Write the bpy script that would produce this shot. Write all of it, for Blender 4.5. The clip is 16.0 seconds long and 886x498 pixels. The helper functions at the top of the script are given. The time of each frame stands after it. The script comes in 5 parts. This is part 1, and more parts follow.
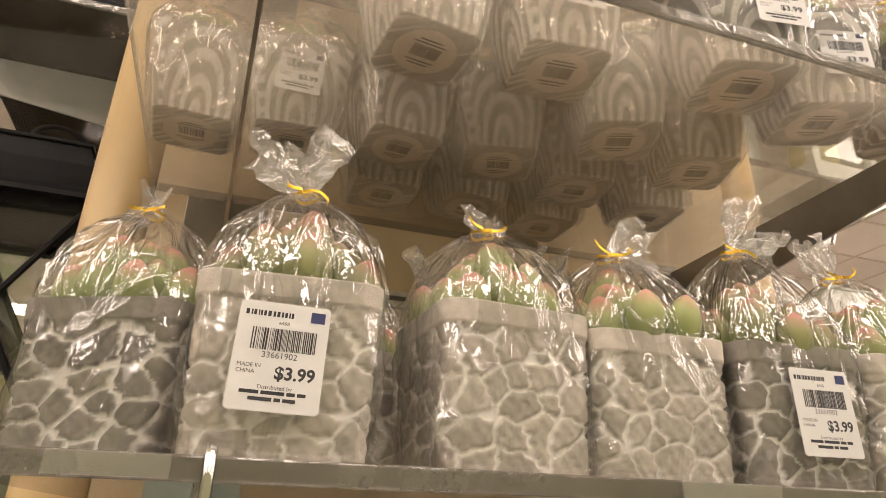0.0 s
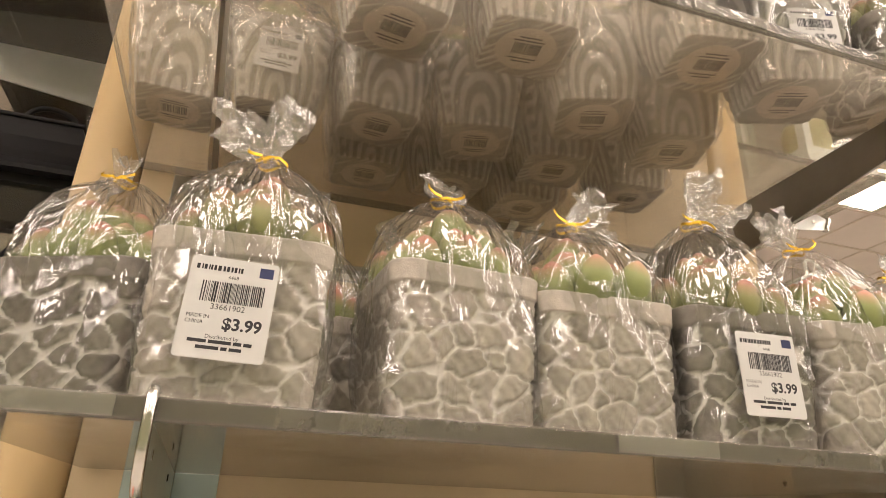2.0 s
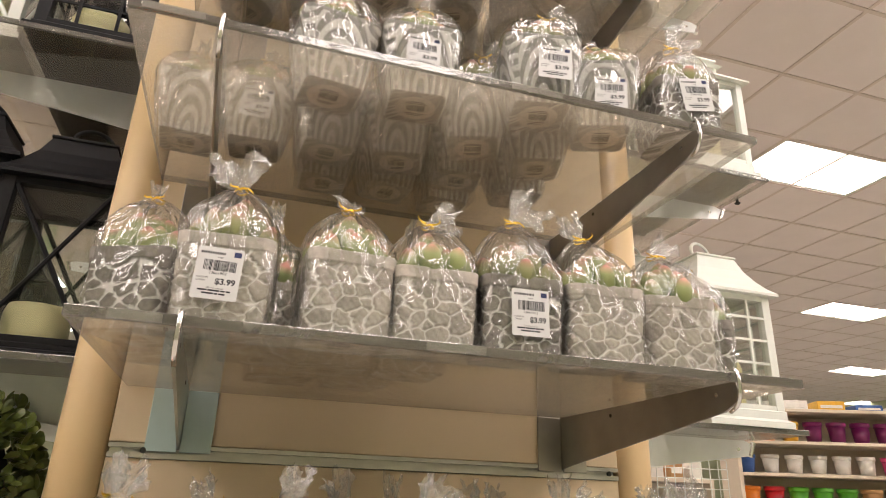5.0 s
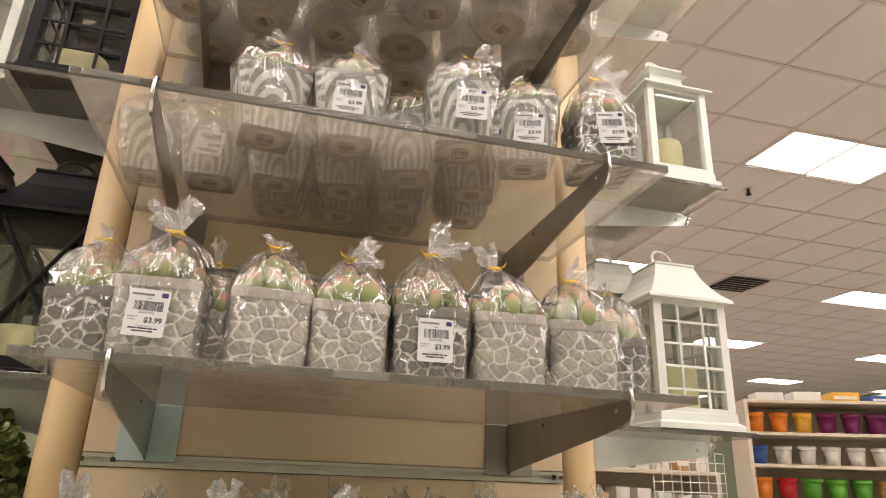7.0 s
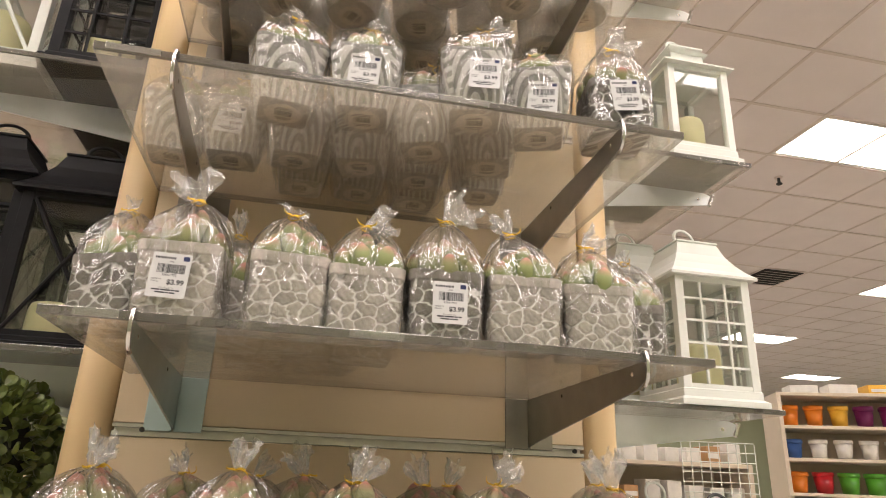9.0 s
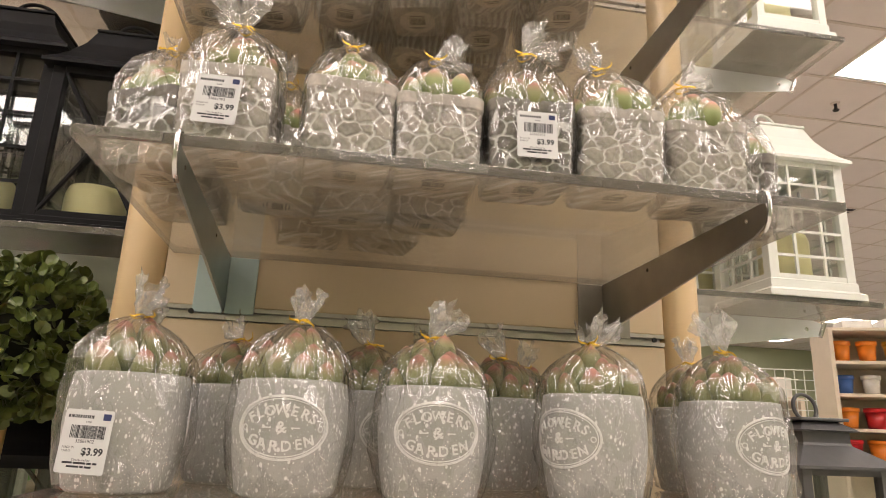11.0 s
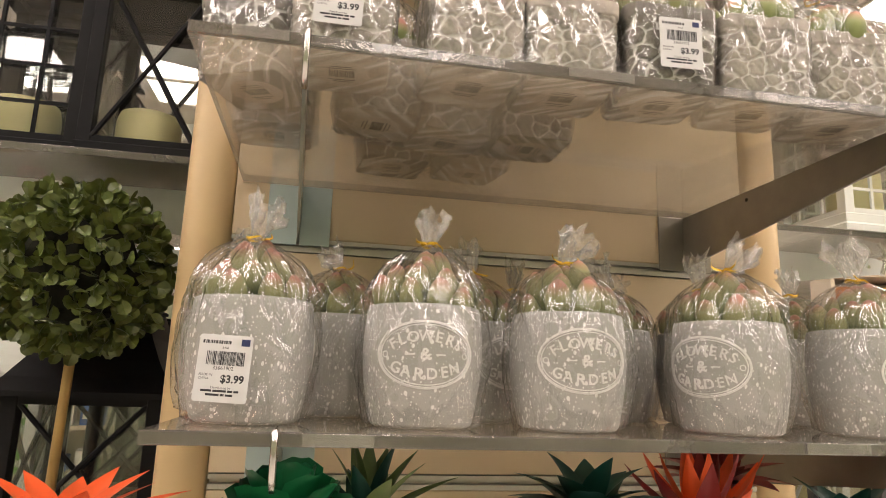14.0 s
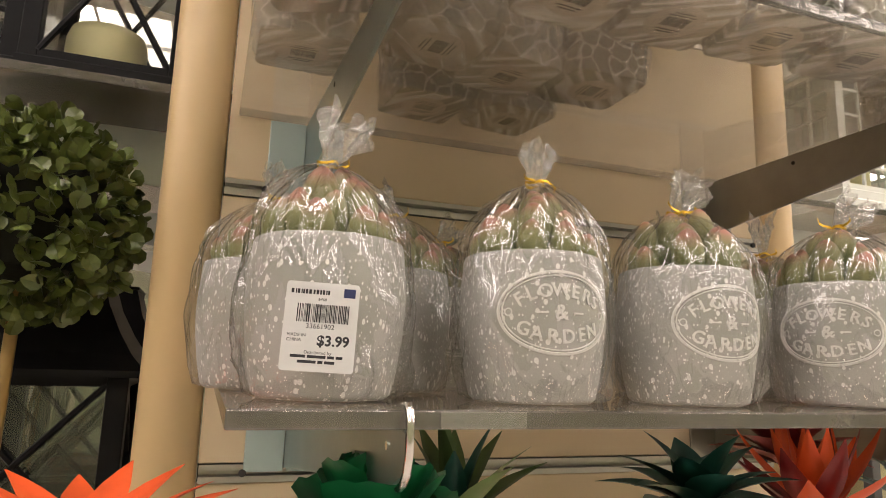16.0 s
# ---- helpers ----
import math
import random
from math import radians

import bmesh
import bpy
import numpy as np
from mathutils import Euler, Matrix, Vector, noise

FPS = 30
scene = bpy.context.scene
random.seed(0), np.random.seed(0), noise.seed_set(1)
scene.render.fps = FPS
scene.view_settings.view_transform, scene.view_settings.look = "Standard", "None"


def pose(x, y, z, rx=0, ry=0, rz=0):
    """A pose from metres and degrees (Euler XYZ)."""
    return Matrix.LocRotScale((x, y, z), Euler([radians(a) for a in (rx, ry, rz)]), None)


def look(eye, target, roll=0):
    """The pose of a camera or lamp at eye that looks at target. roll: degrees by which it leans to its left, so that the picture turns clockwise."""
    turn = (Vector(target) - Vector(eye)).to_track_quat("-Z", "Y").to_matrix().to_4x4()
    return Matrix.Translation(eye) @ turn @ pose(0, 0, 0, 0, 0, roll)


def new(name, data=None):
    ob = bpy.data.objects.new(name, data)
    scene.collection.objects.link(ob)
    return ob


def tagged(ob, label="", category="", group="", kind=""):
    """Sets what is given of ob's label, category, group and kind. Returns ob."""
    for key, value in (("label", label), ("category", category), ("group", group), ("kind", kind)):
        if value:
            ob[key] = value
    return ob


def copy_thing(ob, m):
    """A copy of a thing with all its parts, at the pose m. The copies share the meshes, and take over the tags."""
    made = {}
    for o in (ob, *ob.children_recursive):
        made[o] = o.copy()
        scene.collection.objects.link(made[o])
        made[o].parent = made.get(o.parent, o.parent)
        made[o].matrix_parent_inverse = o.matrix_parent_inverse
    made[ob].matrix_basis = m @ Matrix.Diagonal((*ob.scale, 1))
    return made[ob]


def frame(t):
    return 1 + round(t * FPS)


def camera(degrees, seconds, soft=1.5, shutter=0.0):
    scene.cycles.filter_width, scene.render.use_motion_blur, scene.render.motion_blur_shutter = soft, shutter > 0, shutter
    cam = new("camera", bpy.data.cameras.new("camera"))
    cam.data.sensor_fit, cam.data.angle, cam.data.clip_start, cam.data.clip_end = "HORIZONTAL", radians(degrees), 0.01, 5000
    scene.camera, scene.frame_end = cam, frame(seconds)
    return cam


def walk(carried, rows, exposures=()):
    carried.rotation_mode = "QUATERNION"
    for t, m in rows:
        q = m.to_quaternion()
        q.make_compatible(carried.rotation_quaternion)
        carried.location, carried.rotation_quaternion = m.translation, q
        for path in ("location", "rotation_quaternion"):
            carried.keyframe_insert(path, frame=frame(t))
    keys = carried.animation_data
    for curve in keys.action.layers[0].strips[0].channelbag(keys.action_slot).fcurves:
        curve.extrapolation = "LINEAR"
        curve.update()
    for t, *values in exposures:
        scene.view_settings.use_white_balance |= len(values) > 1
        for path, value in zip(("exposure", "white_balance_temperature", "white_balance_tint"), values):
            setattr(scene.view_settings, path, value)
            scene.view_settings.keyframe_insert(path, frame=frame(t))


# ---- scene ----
cam = camera(68.5, 16.0, 0.9)
EXPOSURE = -0.16
PATH = [
    (0, (0.001, 0.102, 1.641), (0.576, 1.848, 2.429), 1.4),
    (0.5, (0.012, 0.101, 1.64), (0.585, 1.858, 2.404), 1.7),
    (1, (0.022, 0.096, 1.64), (0.589, 1.854, 2.405), 1.8),
    (1.5, (0.032, 0.092, 1.635), (0.595, 1.853, 2.397), 1.9),
    (2, (0.033, 0.086, 1.62), (0.582, 1.849, 2.389), 2.0),
    (2.5, (0.033, 0.057, 1.609), (0.576, 1.822, 2.376), 2.1),
    (3, (0.034, 0.012, 1.588), (0.57, 1.779, 2.356), 2.1),
    (3.5, (0.028, -0.037, 1.552), (0.562, 1.729, 2.323), 2.1),
    (4, (0.024, -0.099, 1.534), (0.55, 1.673, 2.297), 2.1),
    (4.5, (0.021, -0.17, 1.519), (0.55, 1.61, 2.261), 2.2),
    (5, (0.06, -0.224, 1.517), (0.598, 1.564, 2.232), 2.1),
    (5.2, (0.078, -0.234, 1.499), (0.601, 1.543, 2.255), 2.1),
    (7.3, (0.172, -0.36, 1.551), (0.627, 1.465, 2.23), 2.0),
    (7.5, (0.176, -0.365, 1.553), (0.621, 1.462, 2.234), 2.0),
    (8, (0.188, -0.374, 1.555), (0.61, 1.455, 2.244), 2.1),
    (8.5, (0.188, -0.366, 1.539), (0.595, 1.468, 2.225), 2.1),
    (9, (0.185, -0.348, 1.5), (0.57, 1.493, 2.18), 2.2),
    (9.5, (0.174, -0.314, 1.457), (0.528, 1.541, 2.117), 2.2),
    (9.7, (0.173, -0.298, 1.447), (0.505, 1.568, 2.085), 2.5),
    (11.8, (0.152, -0.163, 1.394), (0.449, 1.753, 1.882), 2.2),
    (12, (0.151, -0.159, 1.395), (0.444, 1.762, 1.867), 2.2),
    (12.5, (0.145, -0.138, 1.384), (0.433, 1.79, 1.832), 2.1),
    (13, (0.127, -0.127, 1.385), (0.416, 1.808, 1.8), 1.9),
    (13.5, (0.081, -0.121, 1.384), (0.373, 1.817, 1.784), 1.9),
    (14, (0.027, -0.12, 1.381), (0.383, 1.809, 1.772), 2.0),
    (14.5, (-0.04, -0.095, 1.376), (0.407, 1.816, 1.763), 1.9),
    (15, (-0.088, -0.042, 1.368), (0.41, 1.859, 1.743), 2.1),
    (15.5, (-0.101, 0.006, 1.362), (0.451, 1.894, 1.725), 2.0),
    (16, (-0.11, 0.041, 1.363), (0.546, 1.898, 1.713), 1.8),
]
EXPOSURES = [(0.0, 0.0, 6850), (3.0, -0.01, 6600), (5.0, 0.0, 6200), (8.0, -0.02, 6150), (9.5, 0.0, 6150), (12.5, 0.0, 6450), (15.0, 0.11, 6350), (16.0, -0.04, 6350)]
walk(cam, [(t, look(eye, target, roll)) for t, eye, target, roll in PATH], [(t, EXPOSURE + stops, kelvin, 10) for t, stops, kelvin in EXPOSURES])

# ---- world and lamps ----
LAMP = 17.0
world = bpy.data.worlds.new("world")
scene.world = world
world.use_nodes = True
world.node_tree.nodes["Background"].inputs[0].default_value = (0.9, 0.75, 0.55, 1)
world.node_tree.nodes["Background"].inputs[1].default_value = 0.015
scene.cycles.transparent_max_bounces = 32

CEIL = 4.1          # ceiling height
WALL_Y = 0.845      # face of the slat wall
FRONT = 0.405       # front edge of the shelves
Z2, Z3, Z1, Z0, Z4 = 1.667, 1.337, 2.003, 2.335, 1.005   # shelf tops
THICK = 0.011


# ---- materials ----
def mat(name, base=(0.5, 0.5, 0.5), rough=0.5, metal=0.0, vary=0.12, scale=30.0, bump=0.0, bscale=200.0, emit=0.0, spec=0.5):
    """A surface with colour variation at two scales and fine relief."""
    m = bpy.data.materials.new(name)
    m.use_nodes = True
    nt = m.node_tree
    b = nt.nodes["Principled BSDF"]
    b.inputs["Roughness"].default_value = rough
    b.inputs["Metallic"].default_value = metal
    b.inputs["Specular IOR Level"].default_value = spec
    tc = nt.nodes.new("ShaderNodeTexCoord")
    n1 = nt.nodes.new("ShaderNodeTexNoise")
    n1.inputs["Scale"].default_value = scale
    n1.inputs["Detail"].default_value = 6
    nt.links.new(tc.outputs["Object"], n1.inputs["Vector"])
    ramp = nt.nodes.new("ShaderNodeMix")
    ramp.data_type = "RGBA"
    ramp.inputs["A"].default_value = (*[c * (1 - vary) for c in base], 1)
    ramp.inputs["B"].default_value = (*[min(1, c * (1 + vary)) for c in base], 1)
    nt.links.new(n1.outputs["Fac"], ramp.inputs["Factor"])
    nt.links.new(ramp.outputs["Result"], b.inputs["Base Color"])
    if bump:
        n2 = nt.nodes.new("ShaderNodeTexNoise")
        n2.inputs["Scale"].default_value = bscale
        n2.inputs["Detail"].default_value = 4
        nt.links.new(tc.outputs["Object"], n2.inputs["Vector"])
        bp = nt.nodes.new("ShaderNodeBump")
        bp.inputs["Strength"].default_value = bump
        bp.inputs["Distance"].default_value = 0.001
        nt.links.new(n2.outputs["Fac"], bp.inputs["Height"])
        nt.links.new(bp.outputs["Normal"], b.inputs["Normal"])
    if emit:
        b.inputs["Emission Color"].default_value = (1.0, 0.865, 0.79, 1)
        b.inputs["Emission Strength"].default_value = emit
    return m


def two_tone(name, low, high, attribute, rough=0.85, bump=0.35, tone=False):
    """Concrete whose raised or painted parts follow the relief stored on the mesh."""
    m = mat(name, low, rough, 0, 0.25, 60, bump, 900, spec=0.2)
    nt = m.node_tree
    b = nt.nodes["Principled BSDF"]
    under = b.inputs["Base Color"].links[0].from_socket
    at = nt.nodes.new("ShaderNodeAttribute")
    at.attribute_name = attribute
    grain = nt.nodes.new("ShaderNodeTexNoise")
    grain.inputs["Scale"].default_value = 350
    tc = nt.nodes.new("ShaderNodeTexCoord")
    nt.links.new(tc.outputs["Object"], grain.inputs["Vector"])
    wear = nt.nodes.new("ShaderNodeMath")
    wear.operation = "MULTIPLY_ADD"
    wear.inputs[1].default_value = 0.9
    nt.links.new(grain.outputs["Fac"], wear.inputs[0])
    wear.inputs[2].default_value = 0.55
    fac = nt.nodes.new("ShaderNodeMath")
    fac.operation = "MULTIPLY"
    fac.use_clamp = True
    nt.links.new(at.outputs["Fac"], fac.inputs[0])
    nt.links.new(wear.outputs[0], fac.inputs[1])
    mix = nt.nodes.new("ShaderNodeMix")
    mix.data_type = "RGBA"
    mix.inputs["B"].default_value = (*high, 1)
    nt.links.new(fac.outputs[0], mix.inputs["Factor"])
    if tone:
        ta = nt.nodes.new("ShaderNodeAttribute")
        ta.attribute_name = "tone"
        blot = nt.nodes.new("ShaderNodeTexNoise")
        blot.inputs["Scale"].default_value = 130
        blot.inputs["Detail"].default_value = 5
        nt.links.new(tc.outputs["Object"], blot.inputs["Vector"])
        tm = nt.nodes.new("ShaderNodeMath")
        tm.operation = "MULTIPLY_ADD"
        tm.inputs[1].default_value = 0.7
        nt.links.new(blot.outputs["Fac"], tm.inputs[0])
        nt.links.new(ta.outputs["Fac"], tm.inputs[2])
        vm = nt.nodes.new("ShaderNodeVectorMath")
        vm.operation = "SCALE"
        nt.links.new(under, vm.inputs[0])
        nt.links.new(tm.outputs[0], vm.inputs["Scale"])
        under = vm.outputs[0]
    nt.links.new(under, mix.inputs["A"])
    nt.links.new(mix.outputs["Result"], b.inputs["Base Color"])
    return m


def speckled(name):
    """Grey cast pot with white chips of two sizes."""
    m = mat(name, (0.44, 0.435, 0.415), 0.8, 0, 0.12, 40, 0.2, 700, spec=0.25)
    nt = m.node_tree
    b = nt.nodes["Principled BSDF"]
    under = b.inputs["Base Color"].links[0].from_socket
    tc = nt.nodes.new("ShaderNodeTexCoord")
    last = under
    for sc, cut, seed in ((170, 0.30, 0.0), (400, 0.3, 3.7)):
        mp = nt.nodes.new("ShaderNodeMapping")
        mp.inputs["Location"].default_value = (seed, seed, seed)
        mp.inputs["Rotation"].default_value = (0.5, 0.3 + seed, 0.4)
        mp.inputs["Scale"].default_value = (1, 1.5, 0.8)
        nt.links.new(tc.outputs["Object"], mp.inputs["Vector"])
        v = nt.nodes.new("ShaderNodeTexVoronoi")
        v.inputs["Scale"].default_value = sc
        nt.links.new(mp.outputs["Vector"], v.inputs["Vector"])
        c = nt.nodes.new("ShaderNodeMath")
        c.operation = "LESS_THAN"
        c.inputs[1].default_value = cut
        nt.links.new(v.outputs["Distance"], c.inputs[0])
        sep = nt.nodes.new("ShaderNodeSeparateColor")
        nt.links.new(v.outputs["Color"], sep.inputs[0])
        few = nt.nodes.new("ShaderNodeMath")
        few.operation = "LESS_THAN"
        few.inputs[1].default_value = 0.34
        nt.links.new(sep.outputs[0], few.inputs[0])
        both = nt.nodes.new("ShaderNodeMath")
        both.operation = "MULTIPLY"
        nt.links.new(c.outputs[0], both.inputs[0])
        nt.links.new(few.outputs[0], both.inputs[1])
        mix = nt.nodes.new("ShaderNodeMix")
        mix.data_type = "RGBA"
        mix.inputs["B"].default_value = (0.88, 0.87, 0.85, 1)
        nt.links.new(both.outputs[0], mix.inputs["Factor"])
        nt.links.new(last, mix.inputs["A"])
        last = mix.outputs["Result"]
    nt.links.new(last, b.inputs["Base Color"])
    return m


def clear(name, tint, gloss_rough, haze, haze_colour=(0.8, 0.8, 0.8), ior=1.5, extra=0.0, bump=0.0, bscale=120.0, scratch=0.0, grazing=0.9, crease=0.0, streak=0.0):
    """Clear sheet: light goes straight through, the surface mirrors by Fresnel, a little haze scatters."""
    m = bpy.data.materials.new(name)
    m.use_nodes = True
    nt = m.node_tree
    nt.nodes.clear()
    out = nt.nodes.new("ShaderNodeOutputMaterial")
    tr = nt.nodes.new("ShaderNodeBsdfTransparent")
    tr.inputs[0].default_value = (*tint, 1)
    gl = nt.nodes.new("ShaderNodeBsdfAnisotropic")
    gl.inputs["Roughness"].default_value = gloss_rough
    df = nt.nodes.new("ShaderNodeBsdfDiffuse")
    df.inputs[0].default_value = (*haze_colour, 1)
    tl = nt.nodes.new("ShaderNodeBsdfTranslucent")
    tl.inputs[0].default_value = (*haze_colour, 1)
    hz = nt.nodes.new("ShaderNodeMixShader")
    hz.inputs[0].default_value = 0.5
    nt.links.new(df.outputs[0], hz.inputs[1])
    nt.links.new(tl.outputs[0], hz.inputs[2])
    if streak:
        gl.inputs["Anisotropy"].default_value = -streak
        tg = nt.nodes.new("ShaderNodeTangent")
        tg.direction_type = "RADIAL"
        tg.axis = "Z"
        nt.links.new(tg.outputs[0], gl.inputs["Tangent"])
    fr = nt.nodes.new("ShaderNodeLayerWeight")
    fr.inputs["Blend"].default_value = 0.5
    pw = nt.nodes.new("ShaderNodeMath")
    pw.operation = "POWER"
    pw.inputs[1].default_value = 5.0
    nt.links.new(fr.outputs["Facing"], pw.inputs[0])
    r0 = ((ior - 1) / (ior + 1)) ** 2 + extra
    ad = nt.nodes.new("ShaderNodeMath")
    ad.operation = "MULTIPLY_ADD"
    ad.inputs[1].default_value = grazing
    ad.inputs[2].default_value = r0
    ad.use_clamp = True
    nt.links.new(pw.outputs[0], ad.inputs[0])
    m1 = nt.nodes.new("ShaderNodeMixShader")
    m1.inputs[0].default_value = haze
    nt.links.new(tr.outputs[0], m1.inputs[1])
    nt.links.new(hz.outputs[0], m1.inputs[2])
    m2 = nt.nodes.new("ShaderNodeMixShader")
    nt.links.new(ad.outputs[0], m2.inputs[0])
    nt.links.new(m1.outputs[0], m2.inputs[1])
    nt.links.new(gl.outputs[0], m2.inputs[2])
    nt.links.new(m2.outputs[0], out.inputs[0])
    tc = nt.nodes.new("ShaderNodeTexCoord")
    if bump:
        n = nt.nodes.new("ShaderNodeTexNoise")
        n.inputs["Scale"].default_value = bscale
        n.inputs["Detail"].default_value = 3
        n.inputs["Distortion"].default_value = 1.2
        nt.links.new(tc.outputs["Object"], n.inputs["Vector"])
        bp = nt.nodes.new("ShaderNodeBump")
        bp.inputs["Strength"].default_value = bump
        bp.inputs["Distance"].default_value = 0.002
        nt.links.new(n.outputs["Fac"], bp.inputs["Height"])
        if crease:
            sx = nt.nodes.new("ShaderNodeSeparateXYZ")
            nt.links.new(tc.outputs["Object"], sx.inputs[0])
            neg = nt.nodes.new("ShaderNodeMath")
            neg.operation = "MULTIPLY"
            neg.inputs[1].default_value = -1.0
            nt.links.new(sx.outputs["Y"], neg.inputs[0])
            an = nt.nodes.new("ShaderNodeMath")
            an.operation = "ARCTAN2"
            nt.links.new(sx.outputs["X"], an.inputs[0])
            nt.links.new(neg.outputs[0], an.inputs[1])
            cz = nt.nodes.new("ShaderNodeMath")
            cz.operation = "MULTIPLY"
            cz.inputs[1].default_value = 5.0
            nt.links.new(sx.outputs["Z"], cz.inputs[0])
            cb = nt.nodes.new("ShaderNodeCombineXYZ")
            nt.links.new(an.outputs[0], cb.inputs["X"])
            nt.links.new(cz.outputs[0], cb.inputs["Y"])
            info = nt.nodes.new("ShaderNodeObjectInfo")
            nt.links.new(info.outputs["Random"], cb.inputs["Z"])
            rg = nt.nodes.new("ShaderNodeTexNoise")
            rg.inputs["Scale"].default_value = 3.8
            rg.inputs["Detail"].default_value = 1.0
            rg.inputs["Distortion"].default_value = 0.9
            nt.links.new(cb.outputs[0], rg.inputs["Vector"])
            ab = nt.nodes.new("ShaderNodeMath")
            ab.operation = "PINGPONG"
            ab.inputs[1].default_value = 0.16
            nt.links.new(rg.outputs["Fac"], ab.inputs[0])
            mr2 = nt.nodes.new("ShaderNodeMapRange")
            mr2.inputs[2].default_value = 0.16
            nt.links.new(ab.outputs[0], mr2.inputs[0])
            b2 = nt.nodes.new("ShaderNodeBump")
            dome = nt.nodes.new("ShaderNodeMapRange")
            dome.inputs[1].default_value, dome.inputs[2].default_value = 0.075, 0.115
            dome.inputs[3].default_value, dome.inputs[4].default_value = crease * 0.2, crease
            nt.links.new(sx.outputs["Z"], dome.inputs[0])
            nt.links.new(dome.outputs[0], b2.inputs["Strength"])
            b2.inputs["Distance"].default_value = 0.003
            nt.links.new(mr2.outputs[0], b2.inputs["Height"])
            nt.links.new(bp.outputs[0], b2.inputs["Normal"])
            bp = b2
            line = nt.nodes.new("ShaderNodeMapRange")
            line.inputs[1].default_value, line.inputs[2].default_value = 0.0, 0.022
            line.inputs[3].default_value, line.inputs[4].default_value = 0.17, 0.0
            nt.links.new(ab.outputs[0], line.inputs[0])
        for nd in (gl, fr, df):
            nt.links.new(bp.outputs[0], nd.inputs["Normal"])
    if scratch:
        n = nt.nodes.new("ShaderNodeTexNoise")
        n.inputs["Scale"].default_value = 14
        n.inputs["Detail"].default_value = 9
        n.inputs["Roughness"].default_value = 0.7
        nt.links.new(tc.outputs["Object"], n.inputs["Vector"])
        mr = nt.nodes.new("ShaderNodeMapRange")
        mr.inputs[1].default_value, mr.inputs[2].default_value = 0.4, 0.75
        mr.inputs[3].default_value, mr.inputs[4].default_value = haze, haze + scratch
        nt.links.new(n.outputs["Fac"], mr.inputs[0])
        nt.links.new(mr.outputs[0], m1.inputs[0])
        if crease:
            whiten = nt.nodes.new("ShaderNodeMath")
            nt.links.new(mr.outputs[0], whiten.inputs[0])
            nt.links.new(line.outputs[0], whiten.inputs[1])
            nt.links.new(whiten.outputs[0], m1.inputs[0])
    return m


def leafy(name, base, mid, tip, rough=0.45):
    """Plump leaf: colour runs along the leaf's own length to a blushed tip."""
    m = mat(name, base, rough, 0, 0.15, 60, 0.1, 300)
    nt = m.node_tree
    b = nt.nodes["Principled BSDF"]
    tc = nt.nodes.new("ShaderNodeTexCoord")
    sp = nt.nodes.new("ShaderNodeSeparateXYZ")
    nt.links.new(tc.outputs["Generated"], sp.inputs[0])
    info = nt.nodes.new("ShaderNodeObjectInfo")
    sh = nt.nodes.new("ShaderNodeMath")
    sh.operation = "MULTIPLY_ADD"
    sh.inputs[1].default_value = 0.12
    nt.links.new(info.outputs["Random"], sh.inputs[0])
    nt.links.new(sp.outputs["Z"], sh.inputs[2])
    rp = nt.nodes.new("ShaderNodeValToRGB")
    rp.color_ramp.elements[0].color = (*base, 1)
    rp.color_ramp.elements[0].position = 0.15
    rp.color_ramp.elements[1].color = (*tip, 1)
    rp.color_ramp.elements[1].position = 1.0
    e = rp.color_ramp.elements.new(0.80)
    e.color = (*mid, 1)
    e = rp.color_ramp.elements.new(0.94)
    e.color = (*[(a + c) / 2 for a, c in zip(mid, tip)], 1)
    nt.links.new(sh.outputs[0], rp.inputs[0])
    nt.links.new(rp.outputs[0], b.inputs["Base Color"])
    b.inputs["Subsurface Weight"].default_value = 0.0
    return m


M_STONE = two_tone("stone relief concrete", (0.42, 0.39, 0.345), (0.83, 0.815, 0.78), "joint", tone=True)
M_STONE_DARK = two_tone("dark stone relief concrete", (0.21, 0.195, 0.175), (0.78, 0.77, 0.74), "joint", tone=True)
M_ARCH = two_tone("arch relief concrete", (0.36, 0.35, 0.33), (0.70, 0.69, 0.66), "joint")
M_SPECK = speckled("speckled concrete")
M_RAISED = mat("raised white paint", (0.86, 0.85, 0.83), 0.8, 0, 0.15, 300, 0.2, 900, spec=0.2)
M_SOIL = mat("dark filler", (0.07, 0.09, 0.04), 0.9, 0, 0.4, 200, 0.5, 500)
M_LEAF = leafy("succulent leaf", (0.14, 0.20, 0.055), (0.31, 0.35, 0.145), (0.56, 0.26, 0.19))
M_LEAF2 = leafy("darker succulent leaf", (0.12, 0.16, 0.05), (0.27, 0.27, 0.12), (0.43, 0.20, 0.14))
M_BAG = clear("cellophane", (0.985, 0.985, 0.98), 0.08, 0.012, (0.88, 0.88, 0.87), 1.45, 0.14, 0.12, 50, 0.06, grazing=0.7, crease=0.6, streak=0.8)
M_TUFT = clear("gathered cellophane", (0.96, 0.96, 0.95), 0.09, 0.24, (0.90, 0.89, 0.87), 1.45, 0.18, 0.6, 160, grazing=0.6, crease=0.5)
M_GOLD = mat("gold foil tie", (0.78, 0.50, 0.06), 0.28, 1.0, 0.2, 300)
M_PAPER = mat("white sticker paper", (0.63, 0.63, 0.62), 0.55, 0, 0.03, 50)
M_INK = mat("black print", (0.03, 0.03, 0.035), 0.6)
M_NAVY = mat("navy print", (0.03, 0.04, 0.12), 0.6)
M_BROWNPAPER = mat("bottom sticker paper", (0.60, 0.55, 0.48), 0.7, 0, 0.06, 60)
